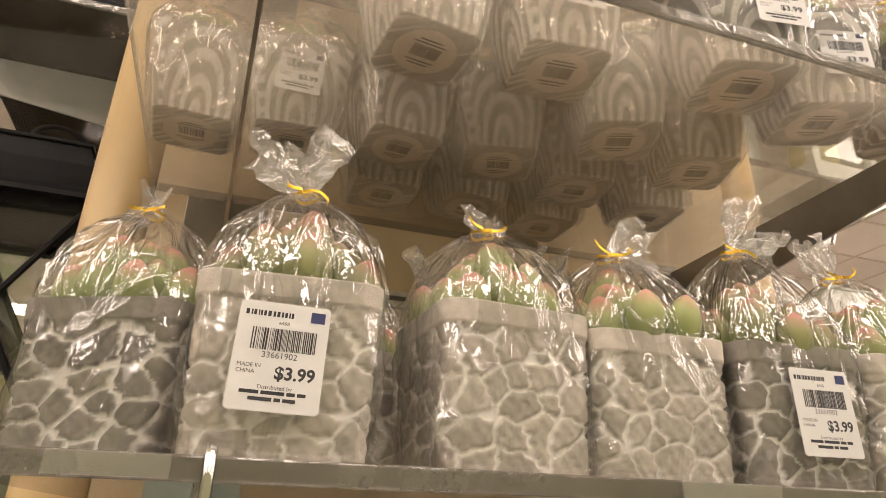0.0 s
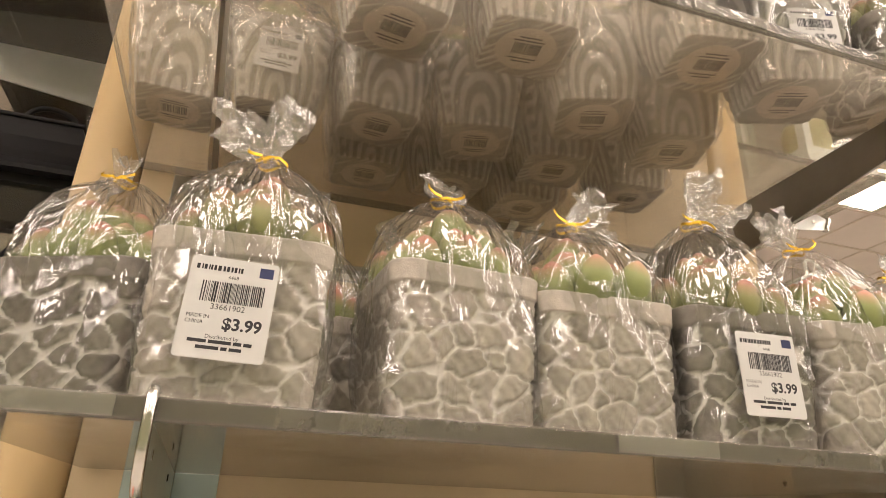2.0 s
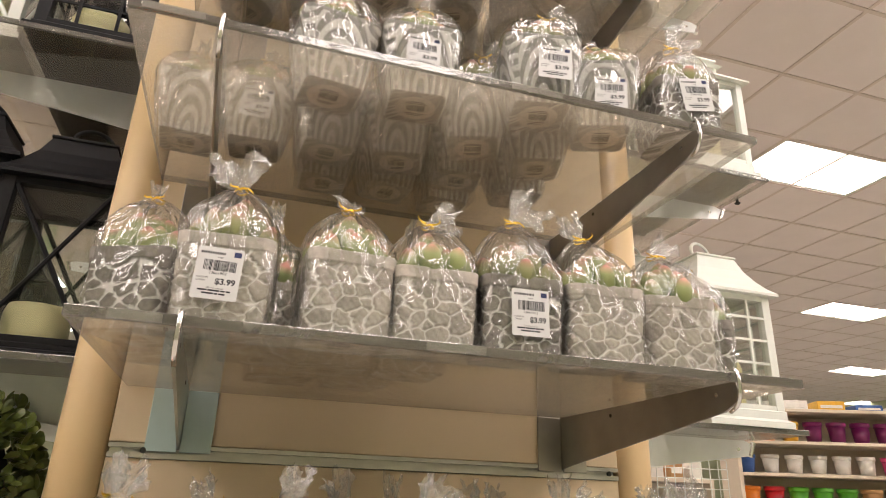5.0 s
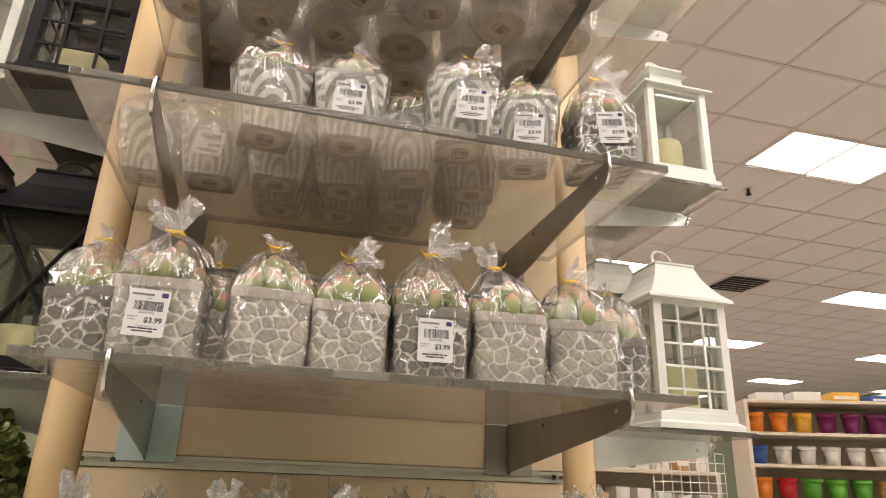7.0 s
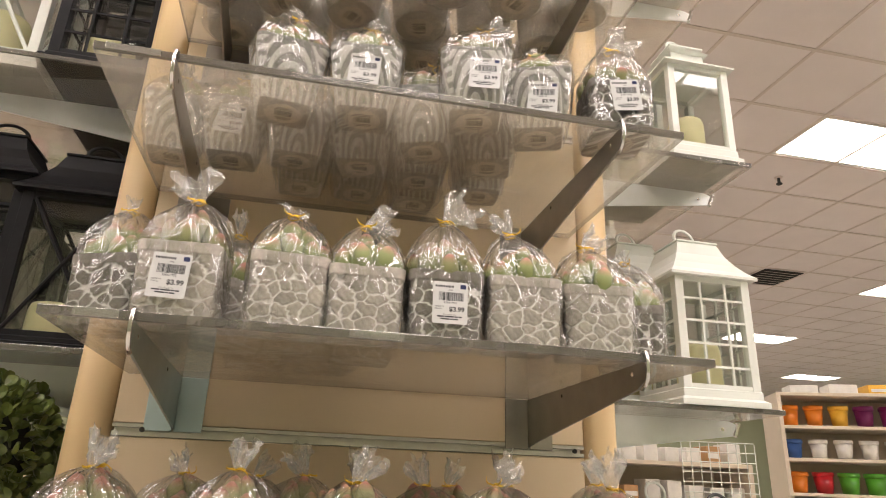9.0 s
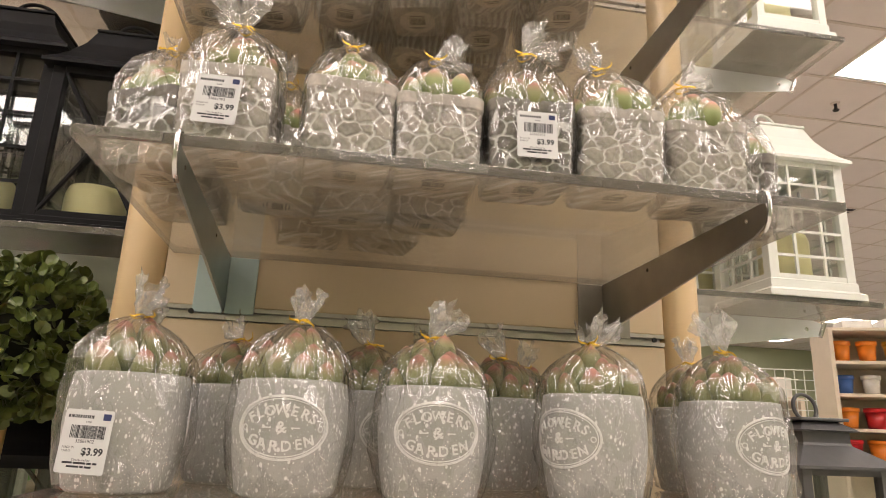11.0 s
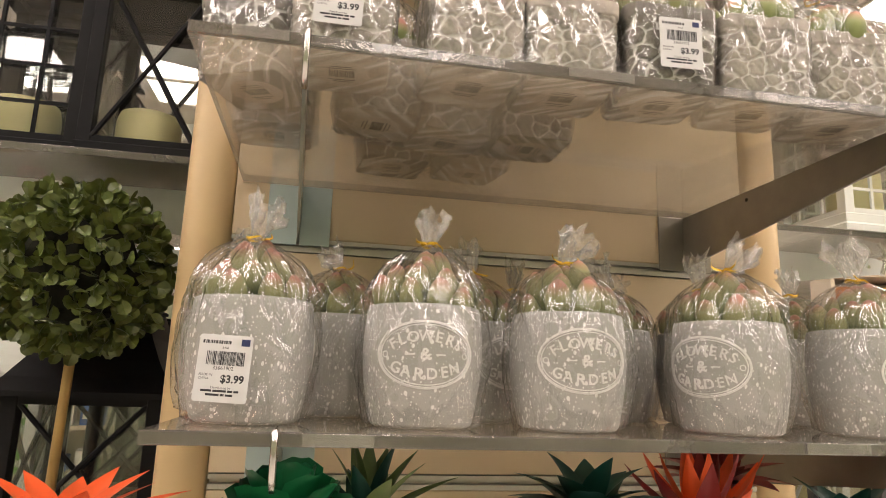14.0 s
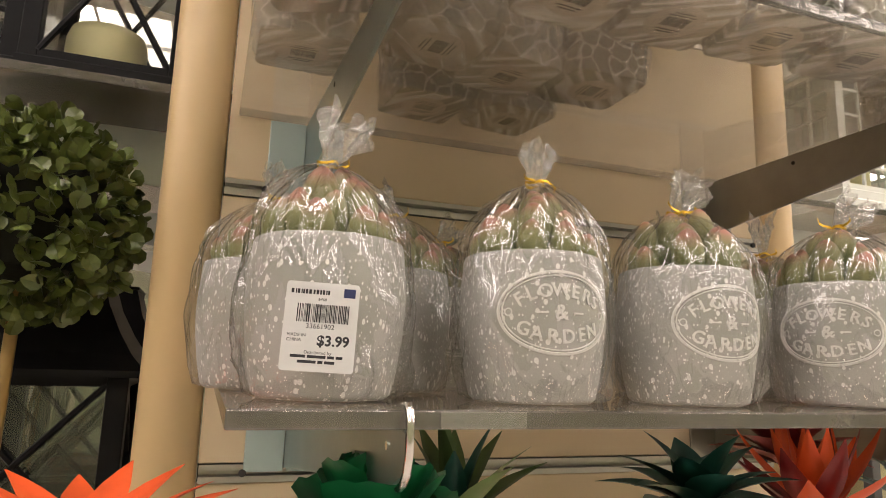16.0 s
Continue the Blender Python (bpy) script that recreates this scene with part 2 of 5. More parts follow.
M_ACRYL = clear("acrylic sheet", (0.95, 0.94, 0.915), 0.045, 0.17, (0.80, 0.74, 0.63), 1.5, 0.03, 0.02, 6, 0.12)
M_ACRYL_EDGE = clear("acrylic edge", (0.55, 0.54, 0.50), 0.15, 0.22, (0.50, 0.48, 0.43), 1.5, 0.08, 0.4, 40, 0.2)
M_STEEL = mat("bracket steel", (0.37, 0.35, 0.32), 0.32, 1.0, 0.2, 25, 0.15, 300)
M_BRIGHT = mat("bright steel tip", (0.75, 0.74, 0.72), 0.2, 1.0, 0.1, 60)
M_BLUESTEEL = mat("blue film covered steel", (0.50, 0.62, 0.64), 0.35, 0.4, 0.08, 20)
M_TEALSTEEL = mat("bluish brushed steel", (0.37, 0.43, 0.42), 0.3, 0.9, 0.15, 25, 0.1, 300)
M_PALESTEEL = mat("pale brushed steel", (0.80, 0.83, 0.84), 0.33, 0.5, 0.08, 20, 0.05, 300)
M_ALU = mat("aluminium slot rail", (0.55, 0.53, 0.50), 0.35, 1.0, 0.15, 40, 0.1, 400)
M_DARK = mat("dark slot", (0.03, 0.028, 0.025), 0.8)
M_PANEL = mat("cream laminate panel", (0.70, 0.57, 0.385), 0.42, 0, 0.05, 3, 0.05, 250)
M_POST = mat("cream post", (0.62, 0.455, 0.24), 0.38, 0, 0.06, 5, 0.08, 150)
M_BLACK = mat("black painted metal", (0.009, 0.009, 0.010), 0.5, 0, 0.3, 40, 0.1, 300, spec=0.16)
M_WHITE = mat("white painted metal", (0.72, 0.74, 0.68), 0.4, 0, 0.05, 20, 0.08, 200)
M_GLASS = clear("lantern glass", (0.94, 0.95, 0.94), 0.02, 0.006, (0.8, 0.8, 0.8), 1.5, 0.02)
M_WAX = mat("ivory wax", (0.72, 0.66, 0.36), 0.5, 0, 0.06, 30)
M_CEIL = mat("ceiling tile", (0.76, 0.70, 0.67), 0.95, 0, 0.06, 4, 0.5, 120)
M_GRID = mat("ceiling grid", (0.64, 0.56, 0.50), 0.6)
M_LIGHT = mat("lit diffuser", (0.9, 0.9, 0.9), 0.5, emit=LAMP)
M_FLOOR = mat("vinyl floor tile", (0.52, 0.485, 0.43), 0.35, 0, 0.12, 3, 0.05, 80)
M_WALL = mat("pale green wall paint", (0.33, 0.35, 0.22), 0.8, 0, 0.05, 2)
M_BOARD = mat("cream shelf board", (0.66, 0.57, 0.44), 0.5, 0, 0.06, 8)
M_BOX = mat("topiary leaf", (0.105, 0.135, 0.03), 0.36, 0, 0.6, 45)
M_BOX_CORE = mat("near-black core", (0.012, 0.014, 0.006), 0.9, 0, 0.4, 80, 0.5, 200)
M_TRUNK = mat("bamboo stem", (0.34, 0.22, 0.07), 0.55, 0, 0.25, 40, 0.3, 200)
M_TEAL = mat("teal green leaf", (0.012, 0.16, 0.06), 0.35, 0, 0.4, 30)
M_DKTEAL = mat("dark teal leaf", (0.008, 0.06, 0.045), 0.4, 0, 0.4, 30)
M_AGAVE = mat("olive agave leaf", (0.10, 0.16, 0.05), 0.4, 0, 0.35, 40)
M_ORANGE = mat("orange petal", (0.75, 0.10, 0.02), 0.45, 0, 0.35, 30)
M_DKRED = mat("dark red leaf", (0.20, 0.012, 0.012), 0.45, 0, 0.3, 30)
M_DECO = mat("terracotta", (0.40, 0.16, 0.08), 0.7, 0, 0.15, 20)


# ---- building helpers ----
def mesh_of(bm, name, materials):
    me = bpy.data.meshes.new(name)
    bm.to_mesh(me)
    bm.free()
    for m in materials if isinstance(materials, (list, tuple)) else (materials,):
        me.materials.append(m)
    return me


def part(name, bm, material, parent, label="", smooth=False):
    me = mesh_of(bm, name, material)
    if smooth:
        for p in me.polygons:
            p.use_smooth = True
    ob = new(name, me)
    ob.parent = parent
    if label:
        tagged(ob, label)
    return ob


def thing(name, label, category, group="", m=None, kind=""):
    ob = new(name)
    ob.empty_display_size = 0.02
    if m is not None:
        ob.matrix_basis = m
    return tagged(ob, label, category, group, kind)


def box(bm, x0, x1, y0, y1, z0, z1, bevel=0.0, turn=None):
    r = bmesh.ops.create_cube(bm, size=1)
    m = Matrix.Translation(((x0 + x1) / 2, (y0 + y1) / 2, (z0 + z1) / 2)) @ Matrix.Diagonal((abs(x1 - x0), abs(y1 - y0), abs(z1 - z0), 1))
    if turn is not None:
        m = turn @ m
    bmesh.ops.transform(bm, matrix=m, verts=r["verts"])
    if bevel:
        es = list({e for v in r["verts"] for e in v.link_edges})
        bmesh.ops.bevel(bm, geom=es, offset=bevel, segments=2, affect="EDGES", profile=0.5)
    return bm


def a_box(*a, **k):
    return box(bmesh.new(), *a, **k)


def rod(bm, a, b, r, sides=8, r2=None):
    a, b = Vector(a), Vector(b)
    d = b - a
    m = Matrix.Translation((a + b) / 2) @ d.to_track_quat("Z", "Y").to_matrix().to_4x4()
    bmesh.ops.create_cone(bm, cap_ends=True, segments=sides, radius1=r, radius2=r if r2 is None else r2, depth=d.length, matrix=m)
    return bm


def lathe(bm, profile, n=32, cap0=True, cap1=True):
    rings = []
    for r, z in profile:
        rings.append([bm.verts.new((r * math.cos(2 * math.pi * i / n), r * math.sin(2 * math.pi * i / n), z)) for i in range(n)])
    for a, b in zip(rings, rings[1:]):
        for i in range(n):
            bm.faces.new((a[i], a[(i + 1) % n], b[(i + 1) % n], b[i]))
    if cap0:
        bm.faces.new(rings[0][::-1])
    if cap1:
        bm.faces.new(rings[-1])
    return bm


def square_lathe(bm, profile):
    """Stack of square loops: (half width, z)."""
    rings = [[bm.verts.new((sx * r, sy * r, z)) for sx, sy in ((-1, -1), (1, -1), (1, 1), (-1, 1))] for r, z in profile]
    for a, b in zip(rings, rings[1:]):
        for i in range(4):
            bm.faces.new((a[i], a[(i + 1) % 4], b[(i + 1) % 4], b[i]))
    bm.faces.new(rings[0][::-1])
    bm.faces.new(rings[-1])
    return bm


def ring_rod(bm, R, r, m, n=28, k=8, sx=1.0):
    vs = []
    for i in range(n):
        a = 2 * math.pi * i / n
        vs.append([bm.verts.new(m @ Vector(((R + r * math.cos(2 * math.pi * j / k)) * math.cos(a) * sx, (R + r * math.cos(2 * math.pi * j / k)) * math.sin(a), r * math.sin(2 * math.pi * j / k)))) for j in range(k)])
    for i in range(n):
        for j in range(k):
            bm.faces.new((vs[i][j], vs[(i + 1) % n][j], vs[(i + 1) % n][(j + 1) % k], vs[i][(j + 1) % k]))
    return bm


def letters(text, size, bold=0.0, depth=0.0):
    """Mesh of a line of text in the xz plane, centred, facing -y."""
    cu = bpy.data.curves.new("letters", "FONT")
    cu.body, cu.size, cu.align_x, cu.align_y = text, size, "CENTER", "CENTER"
    cu.offset, cu.extrude, cu.resolution_u = bold, depth, 3
    ob = new("letters", cu)
    me = bpy.data.meshes.new_from_object(ob.evaluated_get(bpy.context.evaluated_depsgraph_get()))
    bpy.data.objects.remove(ob)
    bpy.data.curves.remove(cu)
    me.transform(pose(0, 0, 0, 90, 0, 0))
    return me


def add_mesh(bm, me, m):
    me.transform(m)
    bm.from_mesh(me)
    bpy.data.meshes.remove(me)


# ---- setting: floor, ceiling, walls ----
# wall_south is unseen; Y0 sets it close to bounce light on to the display
X0, X1, Y0, Y1 = -9.0, 15.0, -5.2, 17.0
tagged(part("floor", a_box(X0, X1, Y0, Y1, -0.1, 0), M_FLOOR, None), "worn pale vinyl shop floor", "floor", kind="structure")
for nm, b in (("wall_north", (X0, X1, Y1, Y1 + 0.15, 0, CEIL)), ("wall_south", (X0, X1, Y0 - 0.15, Y0, 0, CEIL)),
              ("wall_east", (X1, X1 + 0.15, Y0, Y1, 0, CEIL)), ("wall_west", (X0 - 0.15, X0, Y0, Y1, 0, CEIL))):
    tagged(part(nm, a_box(*b), M_WALL, None), "pale green painted shop wall", "wall", kind="structure")

TILE = 0.61
GX, GY = 3.68 % TILE, 3.06 % TILE
# Rows 9, 12 and the dense 7 are unseen, added for front fill and glints.
LIGHTS = [(3.68 + 6 * TILE * i, 3.06 + 5 * TILE * j) for i in range(-3, 4) for j in range(0, 5)] + [(3.68 + 6 * TILE * i, 3.06 - TILE * k) for i in range(-3, 4) for k in (5, 9, 12)] + [(3.68 + 3 * TILE * i, 3.06 - TILE * k) for i in range(-5, 5) for k in (7,)] + [(3.68 - 9 * TILE, 3.06 + k * TILE) for k in (4, 5)]


def ceiling():
    bm = bmesh.new()
    taken = {(round((x - GX) / TILE) + k, round((y - GY) / TILE)) for x, y in LIGHTS for k in (0, 1)}
    for i in range(math.floor((X0 - GX) / TILE), math.ceil((X1 - GX) / TILE)):
        for j in range(math.floor((Y0 - GY) / TILE), math.ceil((Y1 - GY) / TILE)):
            if (i, j) in taken:
                continue
            x, y = GX + i * TILE, GY + j * TILE
            g = 0.011
            vs = [bm.verts.new(p) for p in ((x + g, y + g, CEIL + 0.004), (x + g, y + TILE - g, CEIL + 0.004), (x + TILE - g, y + TILE - g, CEIL + 0.004), (x + TILE - g, y + g, CEIL + 0.004))]
            bm.faces.new(vs)
    r = bmesh.ops.extrude_face_region(bm, geom=bm.faces[:])
    bmesh.ops.translate(bm, vec=(0, 0, 0.015), verts=[v for v in r["geom"] if isinstance(v, bmesh.types.BMVert)])
    box(bm, X0, X1, Y0, Y1, CEIL + 0.06, CEIL + 0.1)
    tagged(part("ceiling", bm, M_CEIL, None), "suspended ceiling of square beige mineral tiles", "ceiling", kind="structure")
    bm = bmesh.new()
    for i in range(math.floor((X0 - GX) / TILE), math.ceil((X1 - GX) / TILE)):
        box(bm, GX + i * TILE - 0.012, GX + i * TILE + 0.012, Y0, Y1, CEIL, CEIL + 0.012)
    for j in range(math.floor((Y0 - GY) / TILE), math.ceil((Y1 - GY) / TILE)):
        box(bm, X0, X1, GY + j * TILE - 0.012, GY + j * TILE + 0.012, CEIL - 0.002, CEIL + 0.009)
    tagged(part("ceiling_grid", bm, M_GRID, None), "thin beige ceiling grid", "ceiling grid", kind="structure")
    first = None
    for x, y in LIGHTS:
        m = pose(x + TILE, y + TILE / 2, CEIL)
        if first:
            copy_thing(first, m)
            continue
        first = thing("ceiling_light", "lit recessed fluorescent panel in the tile ceiling", "ceiling light", "ceiling panel lights", m)
        part("diffuser", a_box(-0.57, 0.57, -0.27, 0.27, 0.012, 0.02), M_LIGHT, first, "glowing white diffuser")
        fb = bmesh.new()
        for b in ((-0.605, 0.605, -0.3, -0.27), (-0.605, 0.605, 0.27, 0.3), (-0.605, -0.57, -0.27, 0.27), (0.57, 0.605, -0.27, 0.27)):
            box(fb, *b, 0.004, 0.05)
        part("frame", fb, M_WHITE, first)


ceiling()
sp = thing("sprinkler_head", "small dark sprinkler head under the tile ceiling", "sprinkler", m=pose(4.03, 4.0, CEIL))
part("rose", lathe(bmesh.new(), [(0.03, -0.008), (0.035, 0.0)], 16), M_GRID, sp)
part("stem", rod(bmesh.new(), (0, 0, -0.06), (0, 0, -0.008), 0.012), M_DARK, sp)
part("deflector", lathe(bmesh.new(), [(0.02, -0.07), (0.026, -0.06)], 12), M_DARK, sp)


def vent():
    v = thing("ceiling_vent", "dark slatted air vent in the tile ceiling", "vent", m=pose(GX + 9 * TILE + 0.3, GY + 10 * TILE + 0.3, CEIL - 0.004))
    part("backing", a_box(-0.27, 0.27, -0.27, 0.27, -0.002, 0.002), M_DARK, v)
    for i in range(7):
        part("slat", a_box(-0.25, 0.25, -0.012, 0.012, -0.02, -0.016, turn=pose(0, -0.24 + i * 0.08, 0, 25, 0, 0)), M_GRID, v)


vent()

# ---- the end display: slat wall, posts, rails ----
PANEL_Z = [0.02, 0.57, 0.903, 1.235, 1.567, 1.899, 2.231, 2.563, 2.9]
wall = thing("slat_wall", "cream laminate slat wall with metal slots", "display wall", kind="structure")
for a, b in zip(PANEL_Z, PANEL_Z[1:]):
    part("panel", a_box(-0.108, 0.72, WALL_Y, WALL_Y + 0.02, a + 0.0105, b - 0.0115, bevel=0.0015), M_PANEL, wall)
part("backing", a_box(-0.108, 0.72, WALL_Y + 0.024, WALL_Y + 0.04, 0.0, 2.9), M_DARK, wall)
for z in PANEL_Z[1:-1]:
    rb = bmesh.new()
    box(rb, -0.107, 0.719, WALL_Y - 0.003, WALL_Y + 0.018, z - 0.0105, z - 0.0035)
    box(rb, -0.107, 0.719, WALL_Y - 0.003, WALL_Y + 0.018, z + 0.0035, z + 0.0095)
    box(rb, -0.107, 0.719, WALL_Y + 0.014, WALL_Y + 0.018, z - 0.0035, z + 0.0035)
    rail = part("slot_rail", rb, M_ALU, wall, "aluminium slot rail")
    for x in (-0.06, 0.70):
        part("screw", rod(bmesh.new(), (x, WALL_Y - 0.0055, z), (x, WALL_Y - 0.002, z), 0.0042, 12), M_DARK, rail)


def post(x, wide):
    bm = bmesh.new()
    prof = [(-0.029, 0.06), (-0.029, 0.0), (-0.026, -0.010), (-0.019, -0.018), (-0.010, -0.022), (0, -0.0235), (0.010, -0.022), (0.019, -0.018), (0.026, -0.010), (0.029, 0.0), (0.029, 0.06)]
    prof = [(px * wide / 0.029, py) for px, py in prof]
    lo = [bm.verts.new((px, py, 0)) for px, py in prof]
    hi = [bm.verts.new((px, py, 2.95)) for px, py in prof]
    n = len(prof)
    for i in range(n):
        bm.faces.new((lo[i], lo[(i + 1) % n], hi[(i + 1) % n], hi[i]))
    bm.faces.new(hi)
    bm.faces.new(lo[::-1])
    p = part("post", bm, M_POST, None, smooth=False)
    p.matrix_basis = pose(x, WALL_Y + 0.006, 0)
    for f in p.data.polygons:
        f.use_smooth = abs(f.normal.z) < 0.5 and f.normal.y < 0.2
    tagged(p, "cream rounded plastic upright post", "post", "end posts")


post(-0.1435, 0.0345)
post(0.755, 0.034)
gc = part("gondola_core", a_box(0.06, 0.56, WALL_Y + 0.07, 6.0, 0.0, 2.9), M_BOARD, None)
tagged(gc, "cream core of the shop gondola behind the display", "gondola", kind="structure")


M_STRIP = clear("ticket strip plastic", (0.9, 0.9, 0.88), 0.08, 0.18, (0.8, 0.79, 0.76), 1.5, 0.16, 0.2, 60)


def acrylic(name, x0, x1, y0, y1, top, label, strips=()):
    s = thing(name, label, "shelf", "acrylic shelves")
    bm = a_box(x0, x1, y0 + 0.0042, y1, top - THICK, top, bevel=0.0005)
    me = mesh_of(bm, "sheet", [M_ACRYL, M_ACRYL_EDGE])
    for p in me.polygons:
        p.material_index = 0 if abs(p.normal.z) > 0.9 else 1
    ob = new("sheet", me)
    ob.parent = s
    part("front_edge", a_box(x0, x1, y0, y0 + 0.004, top - THICK, top, bevel=0.0012), M_ACRYL_EDGE, s, "polished clear front edge")
    for a, b in strips:
        part("ticket_strip", a_box(a, b, y0 - 0.0022, y0 - 0.0007, top - THICK + 0.0008, top - 0.0005, bevel=0.0005), M_STRIP, s, "clear plastic ticket strip")
    return s


def bracket(x, top, plate, label, skew=0.0):
    """Tapered steel blade under a shelf, with wall flanges and an upturned bright tip."""
    b = thing("shelf_bracket", label, "bracket", "shelf brackets", pose(x, 0, top - THICK))
    bm = bmesh.new()
    side = [(WALL_Y - 0.002, 0.0), (FRONT + 0.004, 0.0), (FRONT - 0.004, -0.002), (FRONT - 0.007, -0.012), (FRONT - 0.002, -0.024), (FRONT + 0.02, -0.033), (WALL_Y - 0.03, -0.082), (WALL_Y - 0.002, -0.086)]
    lo = [bm.verts.new((-0.0016 + skew * (y - FRONT) / (WALL_Y - FRONT), y, z)) for y, z in side]
    hi = [bm.verts.new((0.0016 + skew * (y - FRONT) / (WALL_Y - FRONT), y, z)) for y, z in side]
    bm.faces.new(lo)
    bm.faces.new(hi[::-1])
    for i in range(len(side)):
        k = (i + 1) % len(side)
        bm.faces.new((lo[k], lo[i], hi[i], hi[k]))
    part("blade", bm, M_TEALSTEEL if plate is M_BLUESTEEL else M_STEEL, b)
    tip = bmesh.new()
    pts = [(FRONT + 0.012, -0.0335), (FRONT + 0.002, -0.0290), (FRONT - 0.004, -0.0225), (FRONT - 0.0075, -0.012), (FRONT - 0.0075, 0.002), (FRONT - 0.006, THICK - 0.001), (FRONT - 0.002, THICK + 0.0025), (FRONT + 0.004, THICK + 0.0015)]
    strip = []
    for i, (py, pz) in enumerate(pts):
        qy, qz = pts[min(i + 1, len(pts) - 1)][0] - pts[max(i - 1, 0)][0], pts[min(i + 1, len(pts) - 1)][1] - pts[max(i - 1, 0)][1]
        ql = math.hypot(qy, qz)
        ny, nz = -qz / ql * 0.0022, qy / ql * 0.0022
        strip.append([tip.verts.new(c) for c in ((-0.0026, py, pz), (0.0026, py, pz), (0.0018, py + ny, pz + nz), (-0.0018, py + ny, pz + nz))])
    for p, q in zip(strip, strip[1:]):
        for k in range(4):
            tip.faces.new((p[k], p[(k + 1) % 4], q[(k + 1) % 4], q[k]))
    tip.faces.new(strip[0])
    tip.faces.new(strip[-1][::-1])
    bmesh.ops.recalc_face_normals(tip, faces=tip.faces)
    part("tip", tip, M_BRIGHT, b, "bright upturned steel tip", smooth=True)
    for s in (-1, 1):
        part("wall_plate", a_box(skew + s * 0.002, skew + s * 0.046, WALL_Y - 0.005, WALL_Y - 0.001, -0.09, 0.0, bevel=0.001), plate, b, "folded wall plate")
    for y in (FRONT + 0.03, FRONT + 0.27):
        for s in (-1, 1):
            part("rivet", rod(bmesh.new(), (skew * (y - FRONT) / 0.44 + s * 0.0016, y, -0.012), (skew * (y - FRONT) / 0.44 + s * 0.0024, y, -0.012), 0.0028, 10), M_BRIGHT if y < 0.5 else M_DARK, b)
    return b


for z, dx, lab in ((Z0, -0.012, "top clear acrylic shelf crowded with round pots"), (Z1, -0.012, "clear acrylic shelf holding arch patterned pots"), (Z2, 0.0, "scratched clear acrylic shelf holding stone patterned pots"),
                   (Z3, 0.0, "clear acrylic shelf holding speckled round pots"), (Z4, 0.0, "low acrylic shelf holding artificial plants")):
    acrylic("acrylic_shelf", (-0.24 if z == Z4 else -0.098) + dx, 0.712 + dx, FRONT, WALL_Y - 0.004, z, lab, {Z3: ((0.455, 0.52), (0.02, 0.075)), Z2: ((-0.062, -0.015), (0.235, 0.30)), Z1: ((-0.095, -0.03), (0.33, 0.40))}.get(z, ()))
    bracket(0.0 + dx, z, M_BLUESTEEL if z in (Z2, Z3) else M_STEEL, "steel shelf bracket with a bluish wall plate" if z in (Z2, Z3) else "plain steel shelf bracket on the slat wall", -0.0135)
    bracket(0.61 + dx, z, M_STEEL, "dark brushed steel shelf bracket on the slat wall")


# ---- bagged pots ----
def rounded_square(half, rc, n):
    """n points at even arc length, with outward normals, arc position and side coordinate."""
    L = 2 * (half - rc)
    q = math.pi / 2 * rc
    P = 4 * (L + q)
    out = []
    for i in range(n):
        s = (i + 0.5) / n * P
        side, r = int(s // (L + q)), s % (L + q)
        if r < L:
            p, nn = (-half + rc + r, -half), (0, -1)
        else:
            a = (r - L) / rc
            p, nn = (half - rc + rc * math.sin(a), -half + rc - rc * math.cos(a)), (math.sin(a), -math.cos(a))
        c, sn = ((1, 0), (0, 1), (-1, 0), (0, -1))[side]
        out.append((p[0] * c - p[1] * sn, p[0] * sn + p[1] * c, nn[0] * c - nn[1] * sn, nn[0] * sn + nn[1] * c, s, (r - L / 2) / (L + q)))
    return out, P


def smooth01(x, a, b):
    t = np.clip((x - a) / (b - a), 0, 1)
    return t * t * (3 - 2 * t)


